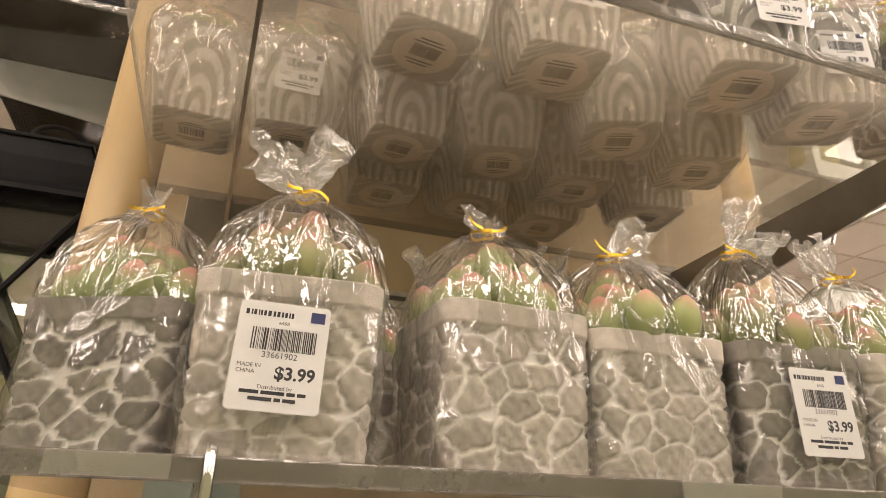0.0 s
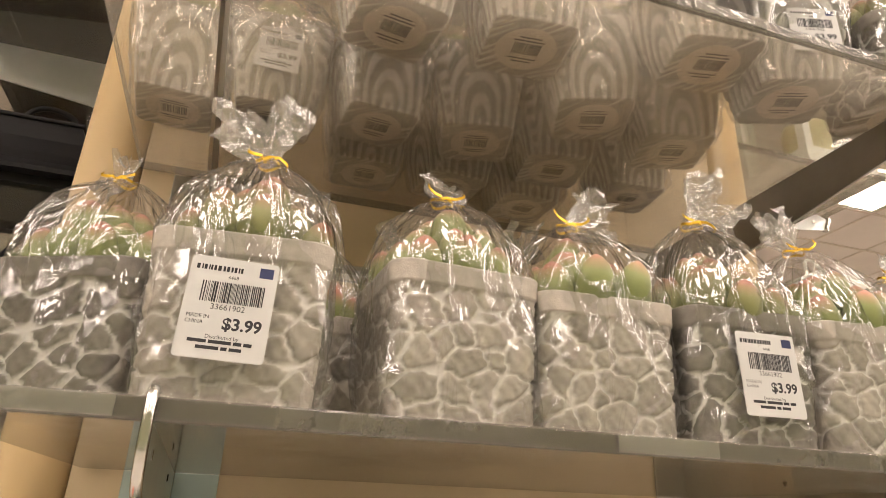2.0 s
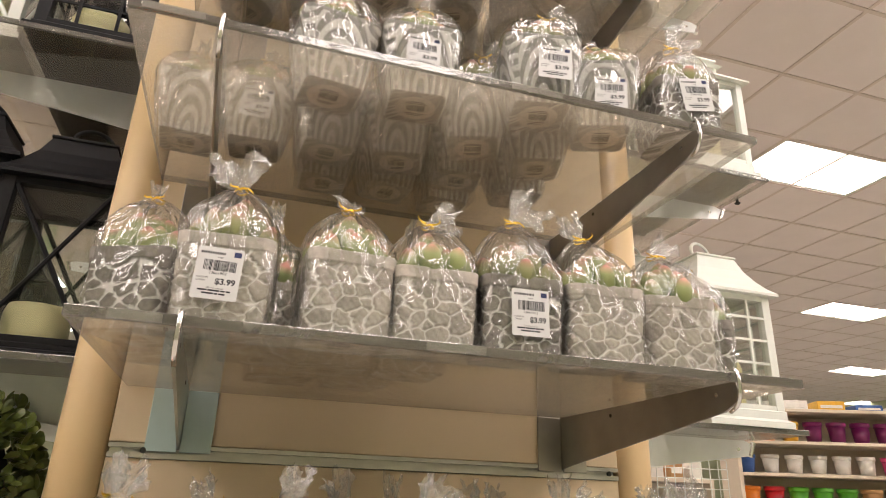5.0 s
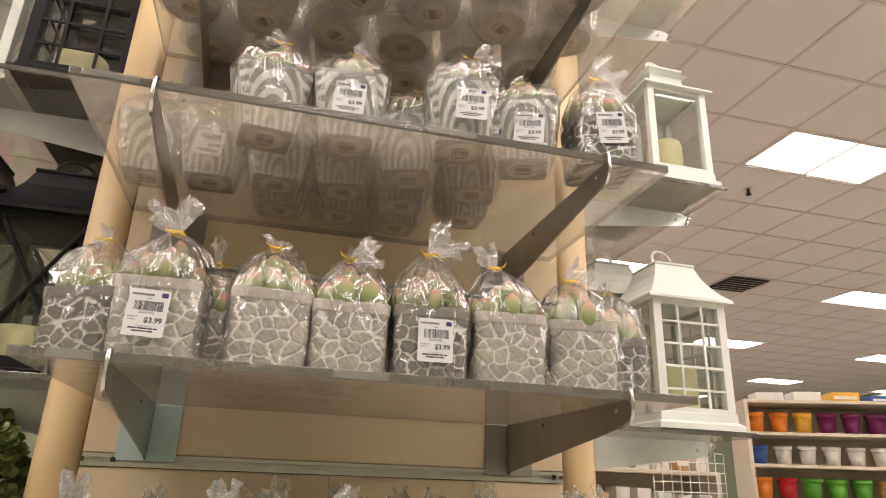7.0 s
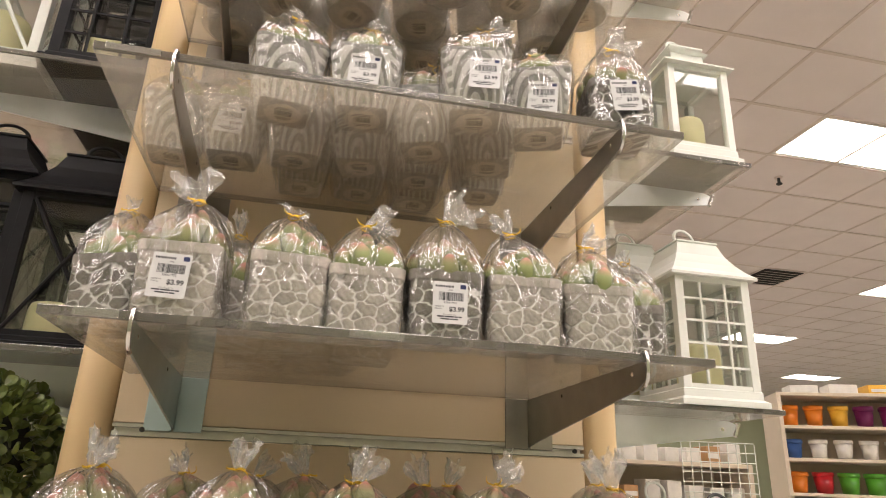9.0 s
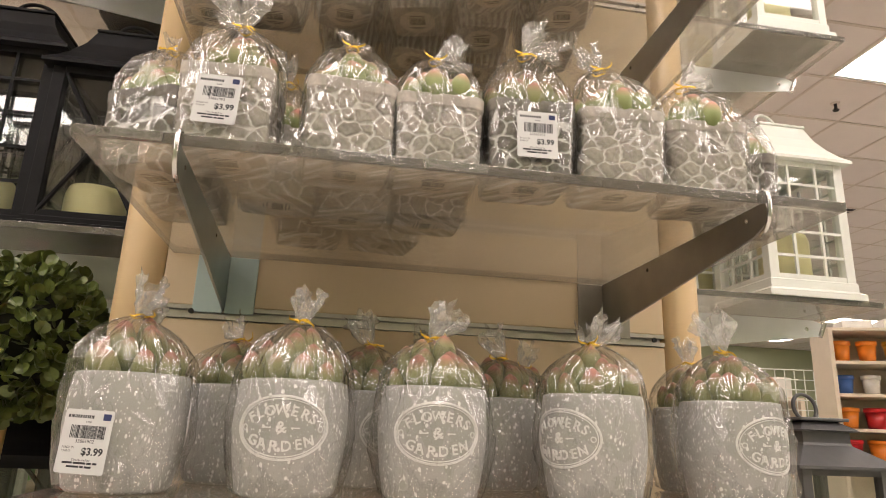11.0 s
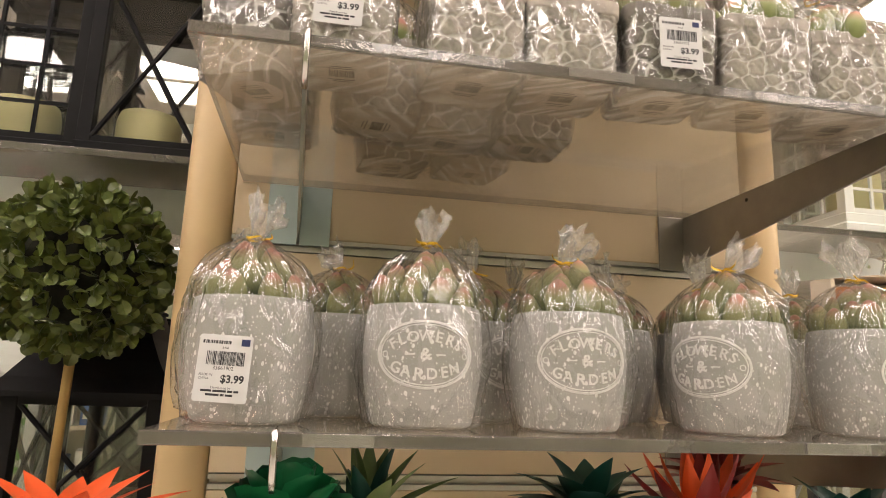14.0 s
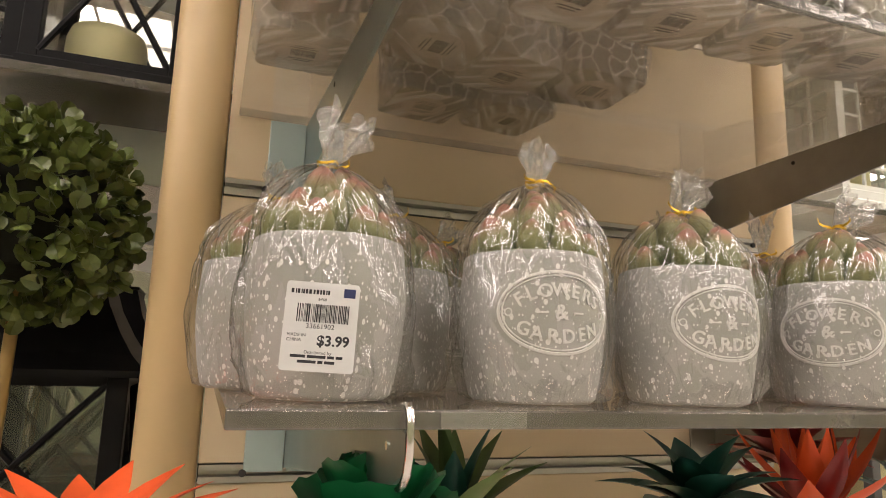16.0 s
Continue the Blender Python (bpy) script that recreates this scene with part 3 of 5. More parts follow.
def cast_pot(kind, seed):
    """Square cast pot. kind stone: rubble relief under a plain rim. kind arch: nested arches in relief."""
    rng = np.random.default_rng(seed)
    H = STONE_HEIGHT[seed - 1] if kind == "stone" else 0.096
    top, bot = (0.0455, 0.0425) if kind == "stone" else (0.052, 0.036)
    N, R = 300, 80
    zs = np.linspace(0, 1, R)
    pts, P = rounded_square(0.045, 0.010, N)
    S = np.array([p[4] for p in pts])
    U = np.array([p[5] for p in pts])
    Zg, Sg = np.meshgrid(zs * H, S, indexing="ij")
    Ug = np.broadcast_to(U, Zg.shape)
    V = Zg / H
    if kind == "stone":
        tall = H - 0.014
        cells = []
        while len(cells) < 78:
            best = max(((rng.uniform(0, P), rng.uniform(0.001, tall)) for _ in range(6)), key=lambda p: min([math.hypot(min(abs(p[0] - q[0]), P - abs(p[0] - q[0])), 1.3 * (p[1] - q[1])) for q in cells] or [0]))
            cells.append((*best, rng.uniform(-0.0042, 0.0034), rng.uniform(1.0, 1.55)))
        wob = 0.0006 * np.sin(Sg * 420 + Zg * 300) + 0.0005 * np.sin(Zg * 900 - Sg * 350)
        f1 = np.full(Zg.shape, 9.0)
        f2 = f1.copy()
        own = np.zeros(Zg.shape, int)
        for ci, (cs, cz, grow, flat) in enumerate(cells):
            d = np.abs(Sg + wob - cs)
            d = np.minimum(d, P - d)
            d = np.sqrt((d / math.sqrt(flat / 1.25)) ** 2 + ((Zg + wob - cz) * flat) ** 2) - grow
            own = np.where(d < f1, ci, own)
            f2 = np.minimum(f2, np.maximum(f1, d))
            f1 = np.minimum(f1, d)
        e = f2 - f1
        tone = rng.uniform(0.5, 0.85, len(cells))[own]
        body = 1 - smooth01(Zg, tall, tall + 0.001)
        tone = np.where(body > 0.5, tone, 0.8)
        thin = 0.0024 + 0.0009 * np.sin(Sg * 190 + 1.3 * seed) * np.sin(Zg * 230 + seed) + rng.normal(0, 0.00025, e.shape)
        joint = (1 - smooth01(e, 0.5 * thin, 1.5 * thin)) * body
        disp = smooth01(e, 0.0006, 0.005) * 0.0023 * body + (1 - body) * 0.0036
        disp += rng.normal(0, 0.0002, disp.shape) * body + 0.0005 * np.sin(Sg * 700 + own) * np.sin(Zg * 600 + 2 * own) * body * (1 - joint)
    else:
        wave = 0.05 * np.sin(9 * V + seed) + 0.04 * np.sin(Ug * 11 + 2 * seed)
        d = np.hypot(Ug * 0.094, (V - 0.02) * 0.046) / 0.0125
        d2 = np.hypot((0.5 - np.abs(Ug)) * 0.094, (V - 1.0) * 0.075) / 0.0125
        dd = np.where(d < 4.0, d, d2 + 0.4) + wave + 0.2 * seed
        w = np.sin(2 * math.pi * dd)
        body = 1 - smooth01(Zg, H - 0.006, H - 0.005)
        joint = smooth01(w, -0.25, 0.35) * body
        tone = np.full(Zg.shape, 0.65)
        disp = joint * 0.0018 + (1 - body) * 0.001
    bm = bmesh.new()
    lay = bm.verts.layers.float.new("joint")
    lay2 = bm.verts.layers.float.new("tone")
    rings = []
    for i in range(R):
        sc = (bot + (top - bot) * zs[i]) / 0.045
        if i == 0:
            sc *= 0.985
        ring = []
        for j, p in enumerate(pts):
            v = bm.verts.new((p[0] * sc + p[2] * disp[i, j], p[1] * sc + p[3] * disp[i, j], zs[i] * H))
            v[lay] = joint[i, j]
            v[lay2] = tone[i, j]
            ring.append(v)
        rings.append(ring)
    for dz, k in ((0.0012, 0.97), (0.001, 0.88), (-0.014, 0.86)):
        sc = top / 0.045 * k
        rings.append([bm.verts.new((p[0] * sc, p[1] * sc, H + dz)) for p in pts])
        for v in rings[-1]:
            v[lay2] = 0.8
    for a, b in zip(rings, rings[1:]):
        for i in range(N):
            bm.faces.new((a[i], a[(i + 1) % N], b[(i + 1) % N], b[i]))
    bm.faces.new(rings[0][::-1])
    bm.faces.new(rings[-1])
    me = mesh_of(bm, "pot", (M_STONE_DARK if seed in (1, 5) else M_STONE) if kind == "stone" else M_ARCH)
    for p in me.polygons:
        p.use_smooth = len(p.vertices) == 4
    return me, H, top


BARREL = [(0.044, 0.0), (0.0475, 0.003), (0.051, 0.019), (0.0545, 0.043), (0.056, 0.062), (0.0555, 0.081), (0.0535, 0.103), (0.0525, 0.107)]


def barrel_radius(z):
    for (r0, z0), (r1, z1) in zip(BARREL, BARREL[1:]):
        if z0 <= z <= z1:
            return r0 + (r1 - r0) * (z - z0) / (z1 - z0)
    return BARREL[-1][0]


def barrel_pot():
    bm = lathe(bmesh.new(), BARREL + [(0.0505, 0.1078), (0.048, 0.107), (0.046, 0.092)], 56)
    me = mesh_of(bm, "pot", M_SPECK)
    for p in me.polygons:
        p.use_smooth = len(p.vertices) == 4
    return me


def wrap(bm, lift):
    """Bends a flat relief in the xz plane on to the round pot."""
    for v in bm.verts:
        z = v.co.z
        r = barrel_radius(z) + lift - v.co.y
        a = v.co.x / 0.055
        v.co = (r * math.sin(a), -r * math.cos(a), z)
    return bm


def arc_letters(bm, text, size, cz, rx, rz, spread, flip):
    n = len(text)
    for i, ch in enumerate(text):
        a = (i - (n - 1) / 2) / n * spread
        x, z = rx * math.sin(a), cz + (rz * math.cos(a) if not flip else -rz * math.cos(a))
        add_mesh(bm, letters(ch, size, 0.0002, 0.0008), pose(x, 0, z) @ pose(0, 0, 0, 0, math.degrees(a) * (0.6 if not flip else -0.35), 0))


def emblem_mesh():
    bm = bmesh.new()
    for rx, rz, w in ((0.0440, 0.0285, 0.0013), (0.0412, 0.0260, 0.0006)):
        n = 56
        pr = []
        for i in range(n):
            a = 2 * math.pi * i / n
            c, s = math.cos(a), math.sin(a)
            pr.append([bm.verts.new(((rx + k * w) * c, y, 0.063 + (rz + k * w) * s)) for k, y in ((-1, 0.0008), (-0.6, -0.0008), (0.6, -0.0008), (1, 0.0008))])
        for i in range(n):
            for k in range(3):
                bm.faces.new((pr[i][k], pr[i][k + 1], pr[(i + 1) % n][k + 1], pr[(i + 1) % n][k]))
    arc_letters(bm, "FLOWERS", 0.0132, 0.0610, 0.0355, 0.0172, 2.2, False)
    add_mesh(bm, letters("&", 0.0145, 0.0003, 0.0008), pose(0, 0, 0.0628))
    arc_letters(bm, "GARDEN", 0.0135, 0.0625, 0.036, 0.0165, 1.95, True)
    for s in (-1, 1):
        box(bm, s * 0.009, s * 0.017, -0.0008, 0.0008, 0.0622, 0.0634)
        ring_rod(bm, 0.0025, 0.0005, pose(s * 0.0365, 0, 0.0625, 90, 0, 0), 14, 6)
    return mesh_of(wrap(bm, 0.0004), "emblem", M_RAISED)


def label_meshes():
    """Sticker, its black print and its navy square, all flat in xz, facing -y."""
    w, h = 0.022, 0.0268
    bm = bmesh.new()
    n = 6
    ring = []
    for cx, cz, a0 in ((w - 0.0022, h - 0.0022, 0), (-w + 0.0022, h - 0.0022, 90), (-w + 0.0022, -h + 0.0022, 180), (w - 0.0022, -h + 0.0022, 270)):
        for i in range(n):
            a = math.radians(a0 + 90 * i / (n - 1))
            ring.append((cx + 0.0022 * math.cos(a), cz + 0.0022 * math.sin(a)))
    fr = [bm.verts.new((x, -0.0002, z)) for x, z in ring]
    bk = [bm.verts.new((x, 0.0, z)) for x, z in ring]
    bm.faces.new(fr[::-1])
    bm.faces.new(bk)
    for i in range(len(ring)):
        bm.faces.new((fr[i], fr[(i + 1) % len(ring)], bk[(i + 1) % len(ring)], bk[i]))
    sheet = mesh_of(bm, "price_label", M_PAPER)
    bm = bmesh.new()
    y0, y1 = -0.00035, -0.0002

    def bar(x0, x1, z0, z1):
        box(bm, x0, x1, y0, y1, z0, z1)
    rnd = random.Random(5)
    x = -0.019
    for wd in (0.0025, 0.0012, 0.0022, 0.001, 0.0016, 0.002, 0.0026, 0.0018, 0.0022, 0.0016, 0.002, 0.0012, 0.0018):   # shop name as bars
        bar(x, x + wd * 0.62, 0.0195, 0.0222)
        x += wd
    x = -0.0145
    while x < 0.0165:
        wd = rnd.choice((0.0003, 0.0003, 0.0006, 0.0009))
        bar(x, x + wd, 0.0025, 0.0135)
        x += wd + rnd.choice((0.0003, 0.0004, 0.0007))
    add_mesh(bm, letters("6468", 0.0026), pose(0.0, -0.0003, 0.0164))
    add_mesh(bm, letters("33661902", 0.0043), pose(0.0, -0.0003, 0.0))
    add_mesh(bm, letters("MADE IN", 0.0028), pose(-0.0135, -0.0003, -0.0055))
    add_mesh(bm, letters("CHINA", 0.0028), pose(-0.0148, -0.0003, -0.0085))
    add_mesh(bm, letters("$3.99", 0.0086, 0.00025), pose(0.0085, -0.0003, -0.0085))
    add_mesh(bm, letters("Distributed by", 0.0028), pose(0.0, -0.0003, -0.0155))
    for z, ws in ((-0.0188, (0.009, 0.011, 0.004, 0.004)), (-0.0219, (0.011, 0.003, 0.006))):
        x = -(sum(ws) + 0.001 * len(ws)) / 2
        for wd in ws:
            bar(x, x + wd, z, z + 0.0017)
            x += wd + 0.001
    ink = mesh_of(bm, "print", M_INK)
    navy = mesh_of(a_box(0.0125, 0.0195, y0, y1, 0.0185, 0.0240), "print", M_NAVY)
    return sheet, ink, navy


def base_sticker():
    bm = bmesh.new()
    lathe(bm, [(0.027, -0.0007), (0.027, -0.0003)], 32)
    me = mesh_of(bm, "base_sticker", M_BROWNPAPER)
    bm = bmesh.new()
    rnd = random.Random(9)
    x = -0.012
    while x < 0.012:
        wd = rnd.choice((0.0004, 0.0007, 0.0012))
        box(bm, x, x + wd, -0.008, 0.006, -0.0009, -0.0007)
        x += wd + rnd.choice((0.0004, 0.0008))
    for y, w in ((0.011, 0.013), (0.015, 0.009), (-0.012, 0.014), (-0.016, 0.010)):
        box(bm, -w, w, y, y + 0.0014, -0.0009, -0.0007)
    return me, mesh_of(bm, "print", M_INK)


def leaf_mesh(name, material, L=0.044, W=0.0128, T=0.0108):
    bm = bmesh.new()
    prof = [(0.45, 0), (0.72, 0.12), (0.95, 0.32), (1.0, 0.52), (0.9, 0.72), (0.66, 0.87), (0.34, 0.96), (0.06, 1.0)]
    n = 12
    rings = [[bm.verts.new((W * r * math.cos(2 * math.pi * i / n), T * r * math.sin(2 * math.pi * i / n) - 0.004 * (1 - (2 * h - 1) ** 2), L * h)) for i in range(n)] for r, h in prof]
    for a, b in zip(rings, rings[1:]):
        for i in range(n):
            bm.faces.new((a[i], a[(i + 1) % n], b[(i + 1) % n], b[i]))
    bm.faces.new(rings[-1])
    bm.faces.new(rings[0][::-1])
    me = mesh_of(bm, name, material)
    for p in me.polygons:
        p.use_smooth = True
    return me


def bag_mesh(square, half, H, neck, seed, lean):
    """Loose cellophane from under the pot to the tie: tight straight folds run from the tie down over the shoulder, short creases cross the sides, two seam corners stick out at the foot."""
    rng = np.random.default_rng(seed + 11)
    n, rows = 216, 66
    a = (np.arange(n) * 2 * math.pi / n)[None, :]
    t = np.linspace(0, 1, rows)[:, None]
    low = np.clip(t / 0.5, 0, 1)
    u = np.clip((t - 0.5) / 0.5, 0, 1)
    z = np.where(t < 0.5, H * low, H + (neck - H) * u)
    wide = np.array([half(min(H, v)) for v in z[:, 0]])[:, None]
    size = np.where(t < 0.5, wide + 0.0035 + 0.0022 * np.sin(math.pi * low) ** 2, 0.0055 + (half(H) + 0.0035 - 0.0055) * np.clip(1 - u ** 2.15, 0, 1) ** 0.88)
    size = np.where(t == 0, size * 0.94, size)
    c, s = np.cos(a), np.sin(a)
    k = np.minimum(1 / (np.abs(c) ** 8 + np.abs(s) ** 8) ** 0.125, 1.27)
    r = size * (1 + square * (1 - u) ** 0.8 * (k - 1))
    arc = np.maximum(size, 0.012)

    def gap(a0):
        return (a - a0 + math.pi) % (2 * math.pi) - math.pi
    fold = np.zeros((rows, n))
    for i in range(34):
        a0, drift = rng.uniform(0, 2 * math.pi), rng.uniform(-0.35, 0.35)
        reach, w, h = rng.uniform(-0.5, 0.55), rng.uniform(0.0012, 0.0036), rng.uniform(0.0012, 0.0036)
        d = np.abs(gap(a0 + drift * (1 - u) * 1.4)) * arc
        run = np.clip((t - 0.5) / 0.5 - reach, 0, 0.25) / 0.25
        fold += h * np.maximum(0, 1 - d / (w * 1.6)) * run * (0.35 + 0.65 * np.clip((1 - u) * 4, 0, 1))
    for i in range(80):
        a0, z0, tl = rng.uniform(0, 2 * math.pi), rng.uniform(0.0, neck - 0.01), rng.uniform(-1.2, 1.2)
        L, w, h = rng.uniform(0.008, 0.032), rng.uniform(0.0012, 0.003), rng.uniform(-0.0012, 0.0026)
        x, y = gap(a0) * arc, z - z0
        p, q = x * math.cos(tl) - y * math.sin(tl), x * math.sin(tl) + y * math.cos(tl)
        fold += h * np.maximum(0, 1 - np.abs(p) / (w * 1.5)) * np.clip(1.3 - np.abs(q) / L * 1.3, 0, 1)
    ph = rng.uniform(0, 6.28, 4)
    slack = 0.0012 * np.sin(5 * a + ph[0] + 40 * z) + 0.0009 * np.sin(9 * a + ph[1] - 65 * z) + 0.0006 * np.sin(14 * a + ph[2] + 110 * z)
    fold += slack * np.where(size > 0.012, 1, 0.3)
    for a0 in (rng.uniform(3.5, 4.3), rng.uniform(5.1, 5.9), rng.uniform(0.3, 2.6)):
        z0 = rng.uniform(0.006, 0.022)
        fold += rng.uniform(0.005, 0.010) * np.exp(-(gap(a0) * arc / 0.0065) ** 2 - ((z - z0) / 0.014) ** 2)
    r = r + np.where(t < 0.5, np.maximum(fold, -0.0028), fold)
    w = np.clip((z - H) / (neck - H), 0, 1) ** 1.3
    X, Y = r * c + lean[0] * w, r * s + lean[1] * w
    Z = np.maximum(0.0006, z + 0.0012 * np.sin(7 * a + ph[3]) * np.sin(math.pi * t) + 0 * X)
    verts = np.stack([X, Y, Z], -1).reshape(-1, 3)
    faces = [(i * n + j, i * n + (j + 1) % n, (i + 1) * n + (j + 1) % n, (i + 1) * n + j) for i in range(rows - 1) for j in range(n)]
    me = bpy.data.meshes.new("cellophane_bag")
    me.from_pydata(verts.tolist(), [], faces)
    me.materials.append(M_BAG)
    for p in me.polygons:
        p.use_smooth = True
    return me


def tuft_mesh(seed, length=0.042, spread=0.021, tilt=20, turn=0):
    """Crumpled fan of film above the tie."""
    rnd = random.Random(seed + 77)
    bm = bmesh.new()
    n, rows = 60, 16
    ph = [rnd.uniform(0, 6.28) for _ in range(4)]
    m = pose(0, 0, 0, 0, 0, turn) @ pose(0, 0, 0, 0, tilt, 0)
    rings = []
    for i in range(rows):
        t = i / (rows - 1)
        ring = []
        for j in range(n):
            a = 2 * math.pi * j / n
            f = math.sin(5 * a + ph[0] + 2 * t) + 0.8 * math.sin(9 * a + ph[1] - 3 * t) + 0.5 * math.sin(17 * a + ph[2])
            r = 0.0045 + (spread - 0.0045) * t ** 0.8
            r *= 1 + 0.24 * f * min(1, t * 2)
            h = length * t * (1 + 0.22 * math.sin(3 * a + ph[3]) * t + 0.10 * math.sin(11 * a + ph[1]) * t)
            p = Vector((r * math.cos(a), r * math.sin(a) * 0.55, h))
            p += Vector((noise.noise(p * 120 + Vector((seed, 0, 0))), noise.noise(p * 120 + Vector((0, seed, 0))), noise.noise(p * 120))) * 0.006 * t
            ring.append(bm.verts.new(m @ p))
        rings.append(ring)
    for a, b in zip(rings, rings[1:]):
        for i in range(n):
            bm.faces.new((a[i], a[(i + 1) % n], b[(i + 1) % n], b[i]))
    return mesh_of(bm, "gathered_top", M_TUFT)


def tie_mesh(seed):
    """Flat foil ribbon: one tail, once round the neck, the other tail."""
    rnd = random.Random(seed)
    c, d = rnd.uniform(0.1, 0.9), rnd.uniform(-0.5, 0.6)
    path = [Vector((-0.0115 - 0.003 * c, -0.0085, 0.001 + 0.012 * c)), Vector((-0.0125, -0.0105, 0.007 * c)), Vector((-0.009, -0.0105, 0.003 * c)), Vector((-0.004, -0.0095, 0.001))]
    for i in range(17):
        a = -math.pi * 0.62 + 2 * math.pi * 1.15 * i / 16
        path.append(Vector((0.0078 * math.cos(a), 0.0078 * math.sin(a), 0.0012 * math.sin(i * 1.3) + 0.001 * i / 16)))
    path += [Vector((0.007, -0.0095, 0.001)), Vector((0.0105, -0.011, 0.006 * d)), Vector((0.0130, -0.011, 0.012 * d)), Vector((0.0125, -0.009, 0.018 * d))]
    bm = bmesh.new()
    rows = []
    for i, p in enumerate(path):
        t = (path[min(i + 1, len(path) - 1)] - path[max(i - 1, 0)]).normalized()
        up = Vector((0, 0.25 * math.sin(i * 1.1 + seed), 1)).normalized()
        side = t.cross(up).normalized() * 0.0003
        w = up * 0.0010
        rows.append([bm.verts.new(q) for q in (p - w - side, p + w - side, p + w + side, p - w + side)])
    for p, q in zip(rows, rows[1:]):
        for k in range(4):
            bm.faces.new((p[k], p[(k + 1) % 4], q[(k + 1) % 4], q[k]))
    bm.faces.new(rows[0])
    bm.faces.new(rows[-1][::-1])
    bmesh.ops.recalc_face_normals(bm, faces=bm.faces)
    return mesh_of(bm, "twist_tie", M_GOLD)


SHEET, INK, NAVY = label_meshes()
BOTTOM, BOTTOM_INK = base_sticker()
EMBLEM = emblem_mesh()
LEAVES = [leaf_mesh("leaf", M_LEAF), leaf_mesh("leaf", M_LEAF2, 0.045, 0.0130, 0.0110)]


def child(name, me, parent, m=None, label=""):
    ob = new(name, me)
    ob.parent = parent
    if m is not None:
        ob.matrix_basis = m
    if label:
        tagged(ob, label)
    return ob


def plant(parent, z, width, seed, kind):
    """Rosette of plump upright leaves."""
    rnd = random.Random(seed)
    me = LEAVES[kind == "barrel" or seed % 3 == 0]
    for count, rad, tilt, up in ((9, 1.25, 22, -0.006), (6, 0.82, 15, 0.006), (4, 0.42, 8, 0.016), (1, 0.0, 2, 0.021)):
        off = rnd.uniform(0, 360)
        for i in range(count):
            a = off + 360 * i / count + rnd.uniform(-9, 9)
            sc = rnd.uniform(0.85, 1.12) * width / 0.036
            m = pose(0, 0, z + up + rnd.uniform(-0.003, 0.003), 0, 0, a) @ pose(0, -rad * width * 0.62, 0, tilt + rnd.uniform(-8, 8), 0, 0) @ Matrix.Diagonal((sc, sc, sc, 1))
            child("leaf", me, parent, m)


# gathered tops of each pot: rise of the tie over the rim, shift of the tie, then length, spread, tilt and turn of the film
TOPS = {
    "stone": [(0.077, -0.010, 0.004, 0.015, 0.018, 55, 170), (0.070, 0.002, 0.0, 0.038, 0.027, 16, 170), (0.066, -0.002, 0.004, 0.013, 0.018, 10, 30), (0.068, -0.004, 0.002, 0.037, 0.019, 58, 10),
              (0.083, 0.0, 0.002, 0.046, 0.025, 42, 5), (0.072, -0.012, 0.0, 0.034, 0.015, 28, 175), (0.068, -0.006, 0.004, 0.034, 0.018, 48, 8)],
    "arch": [(0.066, 0.006, 0.0, 0.024, 0.013, 35, 180), (0.058, 0.004, 0.0, 0.020, 0.017, 35, 10), (0.062, 0.014, 0.0, 0.034, 0.018, 62, 0), (0.048, 0.0, 0.0, 0.018, 0.014, 50, 180), (0.055, 0.0, 0.0, 0.026, 0.018, 20, 90)],
    "barrel": [(0.059, 0.004, 0.004, 0.037, 0.020, 30, 180), (0.062, 0.002, 0.0, 0.031, 0.015, 8, 20), (0.052, -0.004, 0.002, 0.038, 0.018, 32, 5), (0.056, 0.004, 0.0, 0.032, 0.016, 40, 8), (0.056, -0.004, 0.002, 0.042, 0.021, 8, 150)],
}
STONE_HEIGHT = (0.089, 0.092, 0.092, 0.086, 0.088, 0.089, 0.091)
VARIANTS = {}
PLACED = set()


